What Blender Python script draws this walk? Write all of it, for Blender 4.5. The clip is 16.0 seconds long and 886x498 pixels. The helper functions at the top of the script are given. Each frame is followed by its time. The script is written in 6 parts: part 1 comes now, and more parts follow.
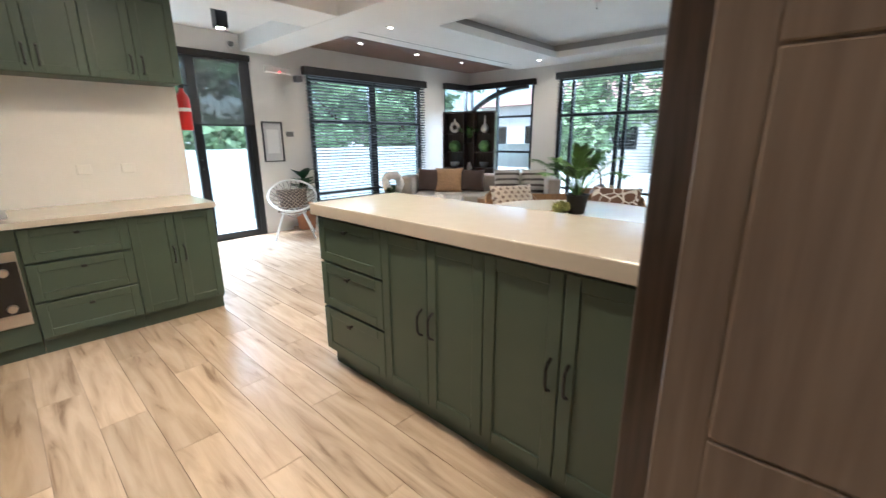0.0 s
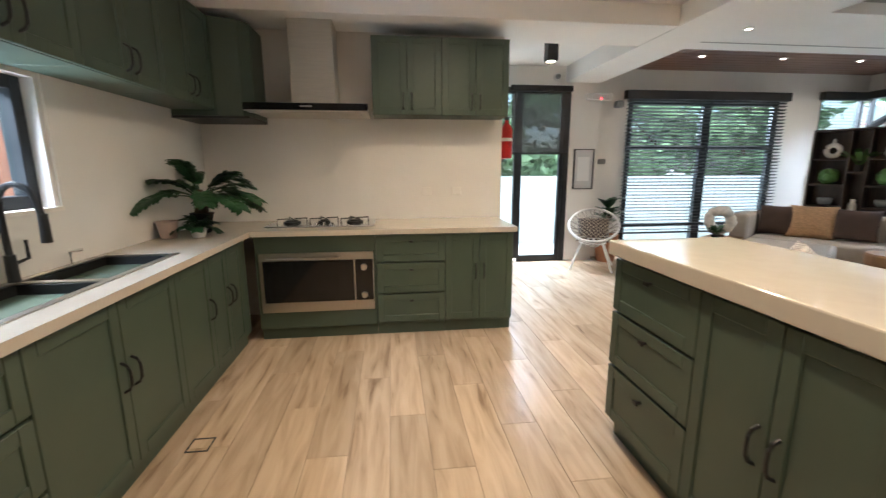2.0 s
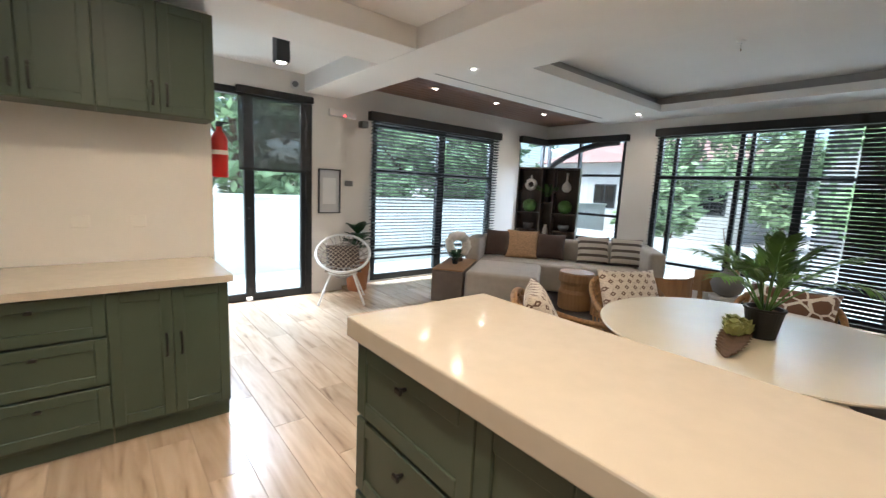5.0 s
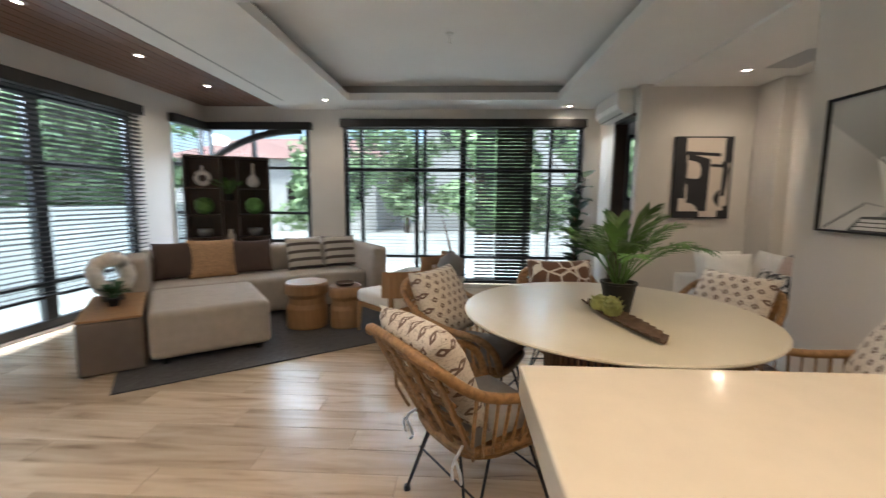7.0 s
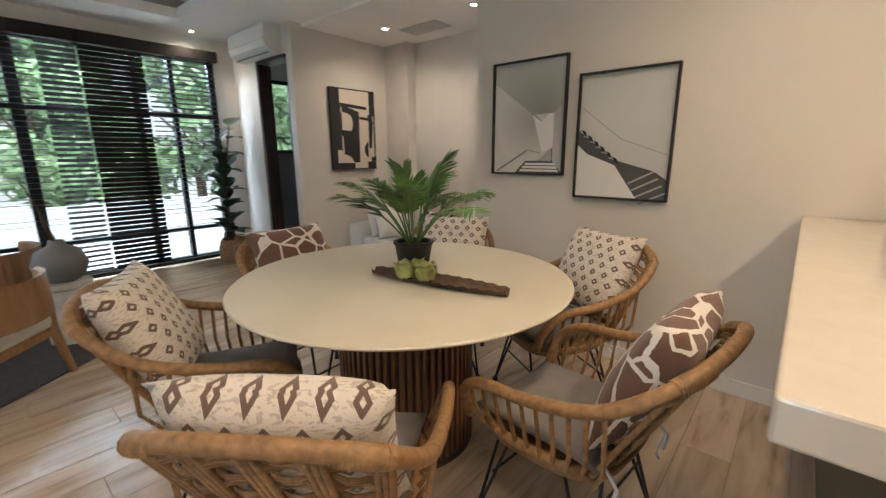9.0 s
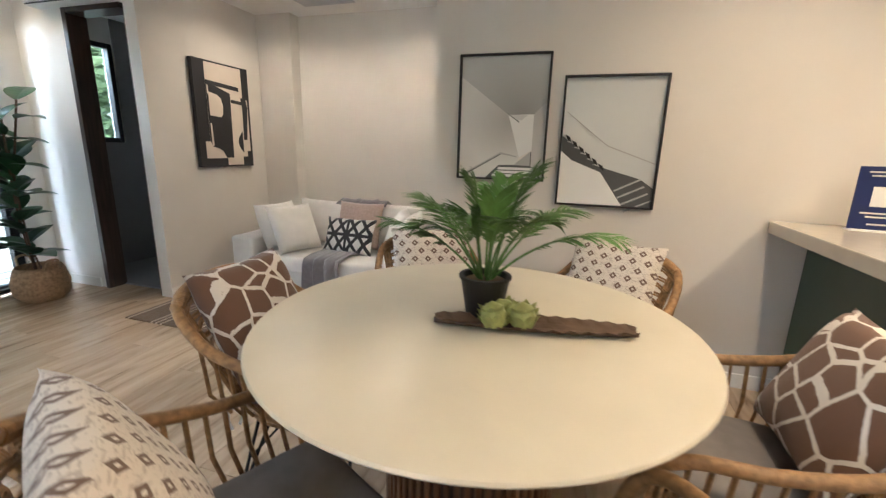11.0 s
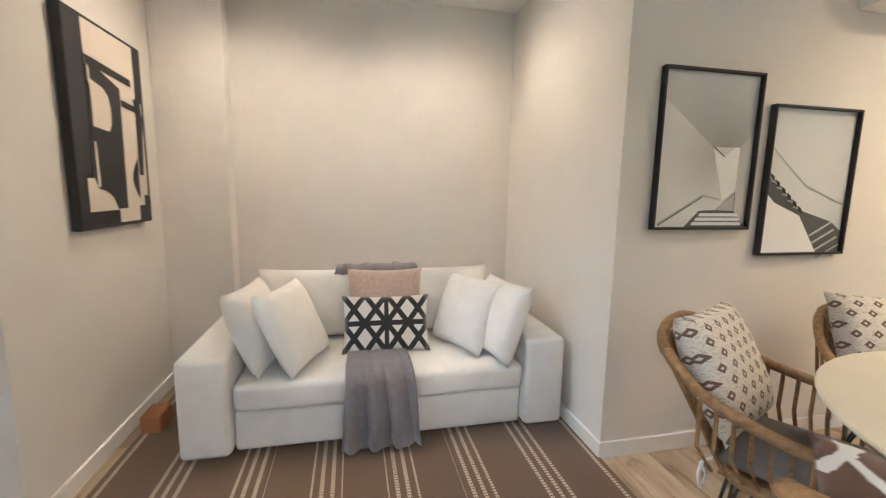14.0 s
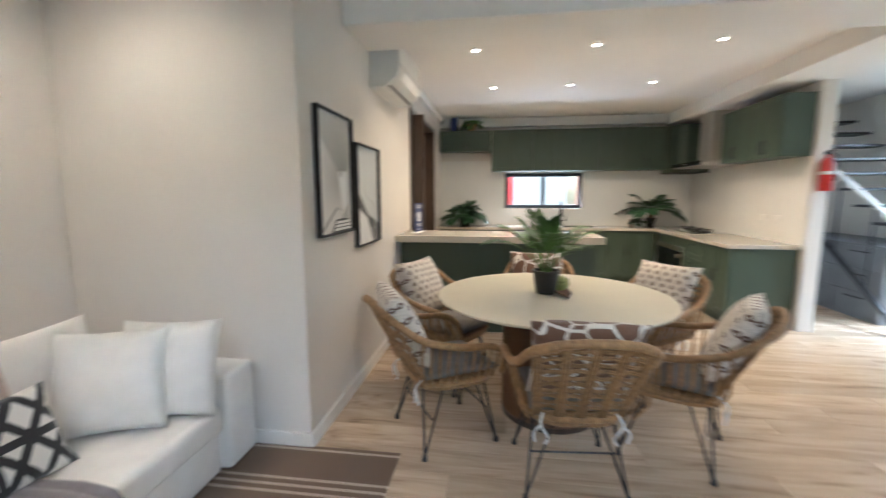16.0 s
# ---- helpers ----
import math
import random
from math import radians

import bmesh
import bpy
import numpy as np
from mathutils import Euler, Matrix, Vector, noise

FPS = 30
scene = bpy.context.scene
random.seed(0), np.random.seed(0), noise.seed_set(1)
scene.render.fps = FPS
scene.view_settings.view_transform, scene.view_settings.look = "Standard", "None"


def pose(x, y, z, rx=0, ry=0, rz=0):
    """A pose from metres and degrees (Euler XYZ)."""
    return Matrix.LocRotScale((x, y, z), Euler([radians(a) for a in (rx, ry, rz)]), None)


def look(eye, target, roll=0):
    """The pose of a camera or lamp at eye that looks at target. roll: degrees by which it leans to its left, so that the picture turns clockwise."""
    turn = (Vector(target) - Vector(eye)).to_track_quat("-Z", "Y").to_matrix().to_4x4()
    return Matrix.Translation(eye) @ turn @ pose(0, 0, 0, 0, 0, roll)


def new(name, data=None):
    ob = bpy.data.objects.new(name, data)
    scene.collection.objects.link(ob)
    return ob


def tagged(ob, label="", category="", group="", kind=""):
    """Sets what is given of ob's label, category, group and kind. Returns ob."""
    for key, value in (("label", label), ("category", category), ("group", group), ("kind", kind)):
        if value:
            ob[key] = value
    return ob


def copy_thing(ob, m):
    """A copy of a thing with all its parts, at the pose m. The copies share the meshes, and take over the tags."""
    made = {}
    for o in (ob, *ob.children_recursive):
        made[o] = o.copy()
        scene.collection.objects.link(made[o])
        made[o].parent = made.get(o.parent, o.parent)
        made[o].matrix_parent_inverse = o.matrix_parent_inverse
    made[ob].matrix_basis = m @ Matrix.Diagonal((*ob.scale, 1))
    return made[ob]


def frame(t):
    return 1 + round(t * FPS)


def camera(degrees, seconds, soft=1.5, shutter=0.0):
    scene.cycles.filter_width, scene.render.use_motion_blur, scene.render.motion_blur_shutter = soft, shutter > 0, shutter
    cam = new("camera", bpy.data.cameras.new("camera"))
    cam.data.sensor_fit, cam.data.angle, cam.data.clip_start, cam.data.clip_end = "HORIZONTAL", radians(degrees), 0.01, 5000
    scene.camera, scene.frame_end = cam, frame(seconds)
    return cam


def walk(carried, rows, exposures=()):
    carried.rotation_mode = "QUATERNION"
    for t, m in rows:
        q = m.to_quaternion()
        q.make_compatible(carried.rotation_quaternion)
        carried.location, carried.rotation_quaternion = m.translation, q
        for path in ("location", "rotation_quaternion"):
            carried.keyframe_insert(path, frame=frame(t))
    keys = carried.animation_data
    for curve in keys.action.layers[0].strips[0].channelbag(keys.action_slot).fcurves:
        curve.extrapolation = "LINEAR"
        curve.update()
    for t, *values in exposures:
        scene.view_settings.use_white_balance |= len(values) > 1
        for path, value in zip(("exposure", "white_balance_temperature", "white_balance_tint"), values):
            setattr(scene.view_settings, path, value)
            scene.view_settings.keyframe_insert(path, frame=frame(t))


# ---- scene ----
# ---- camera ----
cam = camera(93.4, 16.0, soft=1.3, shutter=0.4)
PATH = [
    (0, (-0.176, 0.016, 1.374), (1.234, 1.34, 0.864), -0.3),
    (0.5, (-0.079, 0.153, 1.385), (1.149, 1.674, 0.959), 0.3),
    (1, (0.003, 0.227, 1.337), (0.894, 1.976, 0.952), 0.3),
    (1.5, (-0.012, 0.265, 1.359), (0.538, 2.15, 0.977), 0.2),
    (2, (-0.005, 0.314, 1.371), (0.229, 2.263, 0.99), -0.2),
    (2.5, (0.015, 0.457, 1.349), (0.092, 2.428, 1.015), -0.6),
    (3, (0.027, 0.605, 1.422), (0.266, 2.559, 1.069), -1.2),
    (3.5, (0.097, 0.668, 1.452), (0.625, 2.57, 1.133), -0.2),
    (4, (0.188, 0.687, 1.46), (1.009, 2.489, 1.177), 0.8),
    (4.2, (0.244, 0.698, 1.482), (1.178, 2.443, 1.198), 1.4),
    (6.3, (0.658, 1.898, 1.385), (2.439, 2.774, 1.138), 1.1),
    (6.5, (0.709, 2.047, 1.375), (2.577, 2.72, 1.138), 0.5),
    (7, (0.855, 2.316, 1.355), (2.839, 2.4, 1.115), 0.5),
    (7.5, (1.041, 2.578, 1.303), (2.95, 2.037, 1.05), 1.3),
    (8, (1.209, 2.708, 1.326), (2.931, 1.738, 1.02), 1.4),
    (8.5, (1.422, 2.779, 1.293), (2.92, 1.502, 0.935), 1.7),
    (8.7, (1.528, 2.802, 1.311), (2.934, 1.435, 0.916), 0.8),
    (10.8, (2.558, 2.866, 1.351), (3.195, 1.032, 0.869), 1.0),
    (11, (2.715, 2.887, 1.364), (3.285, 1.026, 0.901), 1.5),
    (11.5, (3.055, 2.834, 1.378), (3.493, 0.926, 0.97), 1.7),
    (12, (3.405, 2.723, 1.39), (3.744, 0.784, 1.036), 2.0),
    (12.5, (3.789, 2.641, 1.395), (4.024, 0.679, 1.084), 2.1),
    (13, (4.197, 2.424, 1.382), (4.29, 0.447, 1.095), 1.9),
    (13.5, (4.567, 2.204, 1.382), (4.451, 0.227, 1.097), 1.5),
    (14, (4.862, 1.925, 1.361), (4.438, -0.009, 1.077), 1.0),
    (14.5, (5.112, 1.657, 1.342), (4.287, -0.143, 1.057), 0.3),
    (15, (5.34, 1.434, 1.399), (3.902, 0.08, 1.082), 0.2),
    (15.5, (5.531, 1.303, 1.431), (3.79, 0.371, 1.113), 0.2),
    (15.8, (5.636, 1.174, 1.434), (3.736, 0.622, 1.143), 0.6),
    (16, (5.731, 1.205, 1.437), (3.766, 0.937, 1.176), -0.1),
]
EXPOSURES = [(0, 2.05, 5400, 12), (1.5, 1.75, 5800, 13), (4.2, 1.75, 5700, 13), (6.3, 1.4, 6000, 14), (8.7, 1.55, 6050, 14), (10.8, 2.0, 5850, 13), (12.5, 2.2, 5950, 13), (14.5, 2.35, 5950, 13), (16, 2.1, 5500, 11)]
walk(cam, [(t, look(eye, target, roll)) for t, eye, target, roll in PATH], EXPOSURES)

# ---- world, sun and lamps ----
world = bpy.data.worlds.new("sky")
scene.world = world
world.use_nodes = True
wn = world.node_tree
sky = wn.nodes.new("ShaderNodeTexSky")
sky.sky_type, sky.sun_disc = "NISHITA", False
sky.sun_elevation, sky.sun_rotation = radians(60), radians(292)
sky.air_density, sky.dust_density = 1.0, 3.0
wn.links.new(sky.outputs[0], wn.nodes["Background"].inputs[0])
wn.nodes["Background"].inputs[1].default_value = 0.15
sun = new("sun", bpy.data.lights.new("sun", "SUN"))
sun.data.energy, sun.data.angle, sun.data.color = 2.6, radians(12), (1, 0.96, 0.9)
sun.matrix_world = look((-30, 12, 60), (0, 0, 0))


# added unseen area lamps: sky light over window heads, one below the kitchen sill
for eye, to, w, h, watts in (((8.9, 2.3, 3.5), (3.6, 1.9, 0.5), 3.8, 1.6, 430), ((4.75, 7.9, 3.2), (4.2, 1.6, 1.0), 2.6, 1.3, 380), ((2.0, 7.8, 3.3), (2.1, 2.0, 0.6), 1.4, 1.2, 200), ((9.0, 5.6, 3.5), (4.0, 5.0, 0.6), 1.6, 1.4, 90), ((-2.55, 1.93, 0.72), (0.6, 2.4, 2.4), 1.3, 0.5, 22), ((-2.3, 1.75, 2.6), (-0.7, 3.3, 0.95), 1.3, 0.7, 85)):
    l = new("window_fill", bpy.data.lights.new("window_fill", "AREA"))
    l.data.shape, l.data.size, l.data.size_y, l.data.energy = "RECTANGLE", w, h, watts
    l.data.color = (0.80, 0.91, 1.0)
    l.matrix_world = look(eye, to)

# the hall one at y = -1.2 is unseen, added to brighten the open door
DOWNLIGHTS = [(1.84, 0.97, 2.7), (1.84, 2.0, 2.7), (1.84, 3.0, 2.7), (0.5, 1.1, 2.7), (0.5, 2.0, 2.7), (0.5, 2.9, 2.7),
              (5.44, -0.58, 2.69), (4.25, -0.62, 2.69), (3.55, 4.4, 2.72), (6.85, 4.25, 2.72), (7.25, 0.75, 2.72),
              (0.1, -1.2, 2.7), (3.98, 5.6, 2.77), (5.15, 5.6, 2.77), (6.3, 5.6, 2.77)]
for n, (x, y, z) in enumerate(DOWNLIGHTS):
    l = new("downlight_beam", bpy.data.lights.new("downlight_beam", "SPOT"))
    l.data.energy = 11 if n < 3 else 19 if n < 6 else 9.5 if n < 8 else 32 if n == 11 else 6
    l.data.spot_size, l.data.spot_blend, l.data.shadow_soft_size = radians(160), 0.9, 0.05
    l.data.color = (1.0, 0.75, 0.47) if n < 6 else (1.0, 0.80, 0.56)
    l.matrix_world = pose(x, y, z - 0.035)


# ---- materials ----
def material(name, color, rough=0.5, metal=0.0, vary=0.08, scale=6.0, bump=0.0, bump_scale=120.0, stretch=(1, 1, 1), coat=0.0, rand=0.0, sheen=0.0):
    m = bpy.data.materials.new(name)
    m.use_nodes = True
    t, b = m.node_tree, m.node_tree.nodes["Principled BSDF"]
    b.inputs["Roughness"].default_value, b.inputs["Metallic"].default_value = rough, metal
    b.inputs["Coat Weight"].default_value, b.inputs["Sheen Weight"].default_value = coat, sheen
    co = t.nodes.new("ShaderNodeTexCoord")
    mp = t.nodes.new("ShaderNodeMapping")
    mp.inputs["Scale"].default_value = stretch
    t.links.new(co.outputs["Object"], mp.inputs[0])
    nz = t.nodes.new("ShaderNodeTexNoise")
    nz.inputs["Scale"].default_value, nz.inputs["Detail"].default_value = scale, 6
    t.links.new(mp.outputs[0], nz.inputs["Vector"])
    ramp = t.nodes.new("ShaderNodeValToRGB")
    lo, hi = [tuple(max(0, c * (1 - k)) for c in color) + (1,) for k in (vary, -vary)]
    ramp.color_ramp.elements[0].position, ramp.color_ramp.elements[0].color = 0.3, lo
    ramp.color_ramp.elements[1].position, ramp.color_ramp.elements[1].color = 0.7, hi
    t.links.new(nz.outputs[0], ramp.inputs[0])
    out = ramp.outputs[0]
    if rand:
        oi, hsv, mr = t.nodes.new("ShaderNodeObjectInfo"), t.nodes.new("ShaderNodeHueSaturation"), t.nodes.new("ShaderNodeMapRange")
        mr.inputs["To Min"].default_value, mr.inputs["To Max"].default_value = 1 - rand, 1 + rand
        t.links.new(oi.outputs["Random"], mr.inputs[0])
        t.links.new(mr.outputs[0], hsv.inputs["Value"])
        t.links.new(out, hsv.inputs["Color"])
        out = hsv.outputs[0]
    t.links.new(out, b.inputs["Base Color"])
    if bump:
        n2, bp = t.nodes.new("ShaderNodeTexNoise"), t.nodes.new("ShaderNodeBump")
        n2.inputs["Scale"].default_value, n2.inputs["Detail"].default_value = bump_scale, 4
        bp.inputs["Strength"].default_value, bp.inputs["Distance"].default_value = bump, 0.004
        t.links.new(mp.outputs[0], n2.inputs["Vector"])
        t.links.new(n2.outputs[0], bp.inputs["Height"])
        t.links.new(bp.outputs[0], b.inputs["Normal"])
    return m


def node(m, kind, **values):
    n = m.node_tree.nodes.new(kind)
    for k, v in values.items():
        n.inputs[k].default_value = v
    return n


def glow(name, color, strength):
    m = bpy.data.materials.new(name)
    m.use_nodes = True
    b = m.node_tree.nodes["Principled BSDF"]
    b.inputs["Base Color"].default_value = (*color, 1)
    b.inputs["Emission Color"].default_value, b.inputs["Emission Strength"].default_value = (*color, 1), strength
    return m


def patterned(name, rough=0.85):
    """A cloth material whose colour is to be wired by the caller: material, tree, shader, mapping of the object coordinates."""
    m = material(name, (0.5, 0.5, 0.5), rough, bump=0.5, bump_scale=300, sheen=0.2)
    t = m.node_tree
    return m, t, t.nodes["Principled BSDF"], t.nodes["Mapping"]


def mixed(t, fac, a, b):
    mx = t.nodes.new("ShaderNodeMix")
    mx.data_type = "RGBA"
    mx.inputs["A"].default_value, mx.inputs["B"].default_value = (*a, 1), (*b, 1)
    t.links.new(fac, mx.inputs["Factor"])
    return mx.outputs["Result"]


def mathn(t, op, a, b=0.0):
    n = t.nodes.new("ShaderNodeMath")
    n.operation = op
    for i, v in enumerate((a, b)):
        if isinstance(v, (int, float)):
            n.inputs[i].default_value = v
        else:
            t.links.new(v, n.inputs[i])
    return n.outputs[0]


WALL = material("wall_paint", (0.71, 0.67, 0.62), 0.7, vary=0.025, scale=2.5, bump=0.12, bump_scale=220)
WHITE = material("white_paint", (0.80, 0.77, 0.72), 0.65, vary=0.02, scale=2, bump=0.08, bump_scale=200)
CEIL = material("ceiling_paint", (0.87, 0.855, 0.83), 0.8, vary=0.02, scale=1.5, bump=0.08, bump_scale=200)
# grey of the tray's painted shadow line, also for the air slot and aircon line
COVE = material("cove_shade_grey", (0.42, 0.41, 0.40), 0.8, vary=0.03)
GREEN = material("green_lacquer", (0.060, 0.088, 0.063), 0.42, vary=0.07, scale=3, bump=0.05, bump_scale=90)
QUARTZ = material("quartz_worktop", (0.57, 0.52, 0.44), 0.16, vary=0.03, scale=14, coat=0.2)
DARKWOOD = material("dark_wood", (0.055, 0.035, 0.025), 0.28, vary=0.4, scale=5, stretch=(10, 10, 0.7), bump=0.1, bump_scale=60)
DOORWOOD = material("dark_door_wood", (0.15, 0.115, 0.09), 0.2, vary=0.16, scale=4, stretch=(9, 9, 0.6), bump=0.08, bump_scale=60)
CEILWOOD = material("ceiling_wood", (0.17, 0.075, 0.04), 0.3, vary=0.3, scale=4, stretch=(0.6, 9, 1), rand=0.1)
BLACK = material("black_metal", (0.012, 0.013, 0.015), 0.4, vary=0.2)
FRAME = material("dark_aluminium", (0.009, 0.011, 0.013), 0.45, vary=0.15)
SLAT = material("dark_blind_slat", (0.011, 0.0095, 0.009), 0.5, vary=0.2, rand=0.15)
STEEL = material("brushed_steel", (0.55, 0.51, 0.46), 0.3, metal=1.0, vary=0.06, scale=8, stretch=(40, 1, 1))
HOODSTEEL = material("hood_steel", (0.56, 0.53, 0.48), 0.45, metal=0.6, vary=0.05, scale=6, stretch=(1, 1, 20))
BLKGLASS = material("black_glass", (0.008, 0.008, 0.009), 0.07, vary=0.1)
CHROME = material("chrome", (0.75, 0.75, 0.75), 0.15, metal=1.0, vary=0.02)
RATTAN = material("rattan", (0.29, 0.165, 0.07), 0.5, vary=0.34, scale=45, bump=0.4, bump_scale=160, rand=0.14)
OAK = material("oak", (0.33, 0.185, 0.085), 0.45, vary=0.18, scale=5, stretch=(6, 6, 0.8))
WALNUT = material("walnut_slat", (0.17, 0.085, 0.040), 0.45, vary=0.25, scale=7, stretch=(8, 8, 0.6), rand=0.18)
TABLETOP = material("table_lacquer", (0.64, 0.59, 0.47), 0.30, vary=0.03, scale=5)
CREAM = material("cream_fabric", (0.80, 0.775, 0.73), 0.9, vary=0.04, scale=10, bump=0.5, bump_scale=350, sheen=0.3)
BEIGE = material("beige_fabric", (0.44, 0.39, 0.33), 0.9, vary=0.07, scale=12, bump=0.5, bump_scale=300, sheen=0.3)
TAUPE = material("taupe_leather", (0.15, 0.12, 0.10), 0.5, vary=0.12, bump=0.2)
SEATGREY = material("grey_seat_fabric", (0.21, 0.195, 0.185), 0.9, vary=0.08, scale=20, bump=0.5, bump_scale=320)
PINK = material("dusty_pink_knit", (0.48, 0.36, 0.30), 0.92, vary=0.12, scale=60, bump=0.8, bump_scale=120, sheen=0.3)
BROWNFAB = material("dark_brown_fabric", (0.075, 0.048, 0.038), 0.85, vary=0.12, bump=0.4, bump_scale=250)
TAN = material("tan_weave", (0.45, 0.28, 0.15), 0.85, vary=0.25, scale=50, bump=0.6, bump_scale=80)
THROW = material("grey_throw", (0.20, 0.185, 0.195), 0.9, vary=0.1, scale=30, bump=0.5, bump_scale=220, sheen=0.3)
RUG = material("charcoal_rug", (0.085, 0.082, 0.085), 0.95, vary=0.2, scale=30, bump=0.8, bump_scale=200)
POT = material("black_plastic", (0.006, 0.006, 0.006), 0.5)
TERRA = material("terracotta", (0.38, 0.16, 0.07), 0.75, vary=0.12, bump=0.2)
BLUSH = material("blush_ceramic", (0.55, 0.42, 0.36), 0.6, vary=0.05)
LEAF = material("leaf_green", (0.085, 0.19, 0.04), 0.45, vary=0.4, scale=9, rand=0.3)
LEAFD = material("dark_leaf", (0.022, 0.075, 0.028), 0.4, vary=0.35, scale=9, rand=0.3)
LEAFO = material("garden_leaf", (0.21, 0.30, 0.15), 0.6, vary=0.45, scale=2.2, rand=0.2)
STEM = material("stem", (0.10, 0.16, 0.05), 0.6, vary=0.2)
BARK = material("bark", (0.11, 0.07, 0.045), 0.85, vary=0.3, scale=18, bump=0.8, bump_scale=40)
BASKET = material("basket_weave", (0.32, 0.21, 0.12), 0.8, vary=0.3, scale=40, bump=0.9, bump_scale=90)
STONE = material("white_stone", (0.66, 0.62, 0.56), 0.7, vary=0.15, scale=14, bump=0.7, bump_scale=60)
GREYCER = material("grey_ceramic", (0.20, 0.20, 0.20), 0.5, vary=0.15, bump=0.3, bump_scale=50)
PLASTIC = material("white_plastic", (0.78, 0.77, 0.74), 0.4, vary=0.02)
RED = material("red_enamel", (0.5, 0.018, 0.015), 0.3, vary=0.06)
GREYTILE = material("grey_tile", (0.26, 0.26, 0.255), 0.5, vary=0.08, scale=2)
RENDERED = material("outdoor_plaster", (0.42, 0.42, 0.41), 0.85, vary=0.06, scale=3, bump=0.3, bump_scale=30)
PAVE = material("outdoor_paving", (0.42, 0.41, 0.38), 0.8, vary=0.12, scale=2, bump=0.3, bump_scale=20)
ROOF = material("red_roof", (0.34, 0.20, 0.17), 0.7, vary=0.15, scale=4)
GREYCAB = material("grey_cabinet", (0.16, 0.165, 0.17), 0.45, vary=0.05)
BLUE = material("blue_card", (0.012, 0.025, 0.12), 0.4, vary=0.05)
PAPER = material("white_paper", (0.78, 0.78, 0.77), 0.6, vary=0.02)
ARTGREY = material("art_grey", (0.42, 0.42, 0.42), 0.6, vary=0.05, scale=2)
ARTMID = material("art_light_grey", (0.60, 0.60, 0.60), 0.6, vary=0.04, scale=2)
ARTDARK = material("art_dark", (0.085, 0.09, 0.095), 0.6, vary=0.1)
ARTBLK = material("art_black", (0.018, 0.018, 0.022), 0.6, vary=0.1)
ARTCREAM = material("art_cream", (0.66, 0.58, 0.50), 0.7, vary=0.03)
LAMPGLOW = glow("lamp_glow", (1.0, 0.88, 0.70), 22.0)
REDGLOW = glow("red_indicator", (1.0, 0.05, 0.05), 3.0)
TIMBER = material("timber_fence", (0.30, 0.13, 0.08), 0.7, vary=0.2, rand=0.15)

GLASS = bpy.data.materials.new("clear_glass")
GLASS.use_nodes = True
gt = GLASS.node_tree
gl, tr, mxs = gt.nodes.new("ShaderNodeBsdfGlossy"), gt.nodes.new("ShaderNodeBsdfTransparent"), gt.nodes.new("ShaderNodeMixShader")
gl.inputs["Roughness"].default_value = 0.02
tr.inputs["Color"].default_value = (0.90, 0.96, 0.95, 1)
mxs.inputs[0].default_value = 0.05
gt.links.new(tr.outputs[0], mxs.inputs[1])
gt.links.new(gl.outputs[0], mxs.inputs[2])
gt.links.new(mxs.outputs[0], gt.nodes["Material Output"].inputs[0])

SHADE = bpy.data.materials.new("screen_shade")
SHADE.use_nodes = True
st = SHADE.node_tree
df, tr2, mx2 = st.nodes.new("ShaderNodeBsdfDiffuse"), st.nodes.new("ShaderNodeBsdfTransparent"), st.nodes.new("ShaderNodeMixShader")
df.inputs[0].default_value = (0.11, 0.105, 0.105, 1)
mx2.inputs[0].default_value = 0.62
st.links.new(tr2.outputs[0], mx2.inputs[1])
st.links.new(df.outputs[0], mx2.inputs[2])
st.links.new(mx2.outputs[0], st.nodes["Material Output"].inputs[0])

# wood-look floor: grain along y, pale and dark streaks, a tone of its own for each plank
FLOOR = bpy.data.materials.new("wood_floor")
FLOOR.use_nodes = True
t = FLOOR.node_tree
b = t.nodes["Principled BSDF"]
b.inputs["Roughness"].default_value = 0.27
co, oi = t.nodes.new("ShaderNodeTexCoord"), t.nodes.new("ShaderNodeObjectInfo")
va = t.nodes.new("ShaderNodeVectorMath")
va.operation = "MULTIPLY_ADD"
va.inputs[1].default_value = (1, 1, 1)
cx = t.nodes.new("ShaderNodeCombineXYZ")
t.links.new(mathn(t, "MULTIPLY", oi.outputs["Random"], 37.0), cx.inputs[0])
t.links.new(mathn(t, "MULTIPLY", oi.outputs["Random"], 91.0), cx.inputs[1])
t.links.new(co.outputs["Object"], va.inputs[0])
t.links.new(cx.outputs[0], va.inputs[2])
mp = t.nodes.new("ShaderNodeMapping")
mp.inputs["Scale"].default_value = (14, 1.6, 1)
t.links.new(va.outputs[0], mp.inputs[0])
n1 = t.nodes.new("ShaderNodeTexNoise")
n1.inputs["Scale"].default_value, n1.inputs["Detail"].default_value, n1.inputs["Distortion"].default_value = 1.1, 8, 0.8
t.links.new(mp.outputs[0], n1.inputs["Vector"])
rp = t.nodes.new("ShaderNodeValToRGB")
e = rp.color_ramp.elements
e[0].position, e[0].color = 0.22, (0.20, 0.145, 0.105, 1)
e[1].position, e[1].color = 0.80, (0.64, 0.54, 0.43, 1)
k = rp.color_ramp.elements.new(0.40)
k.color = (0.48, 0.385, 0.29, 1)
k = rp.color_ramp.elements.new(0.58)
k.color = (0.58, 0.475, 0.365, 1)
t.links.new(n1.outputs[0], rp.inputs[0])
hs, mr = t.nodes.new("ShaderNodeHueSaturation"), t.nodes.new("ShaderNodeMapRange")
mr.inputs["To Min"].default_value, mr.inputs["To Max"].default_value = 0.86, 1.12
t.links.new(oi.outputs["Random"], mr.inputs[0])
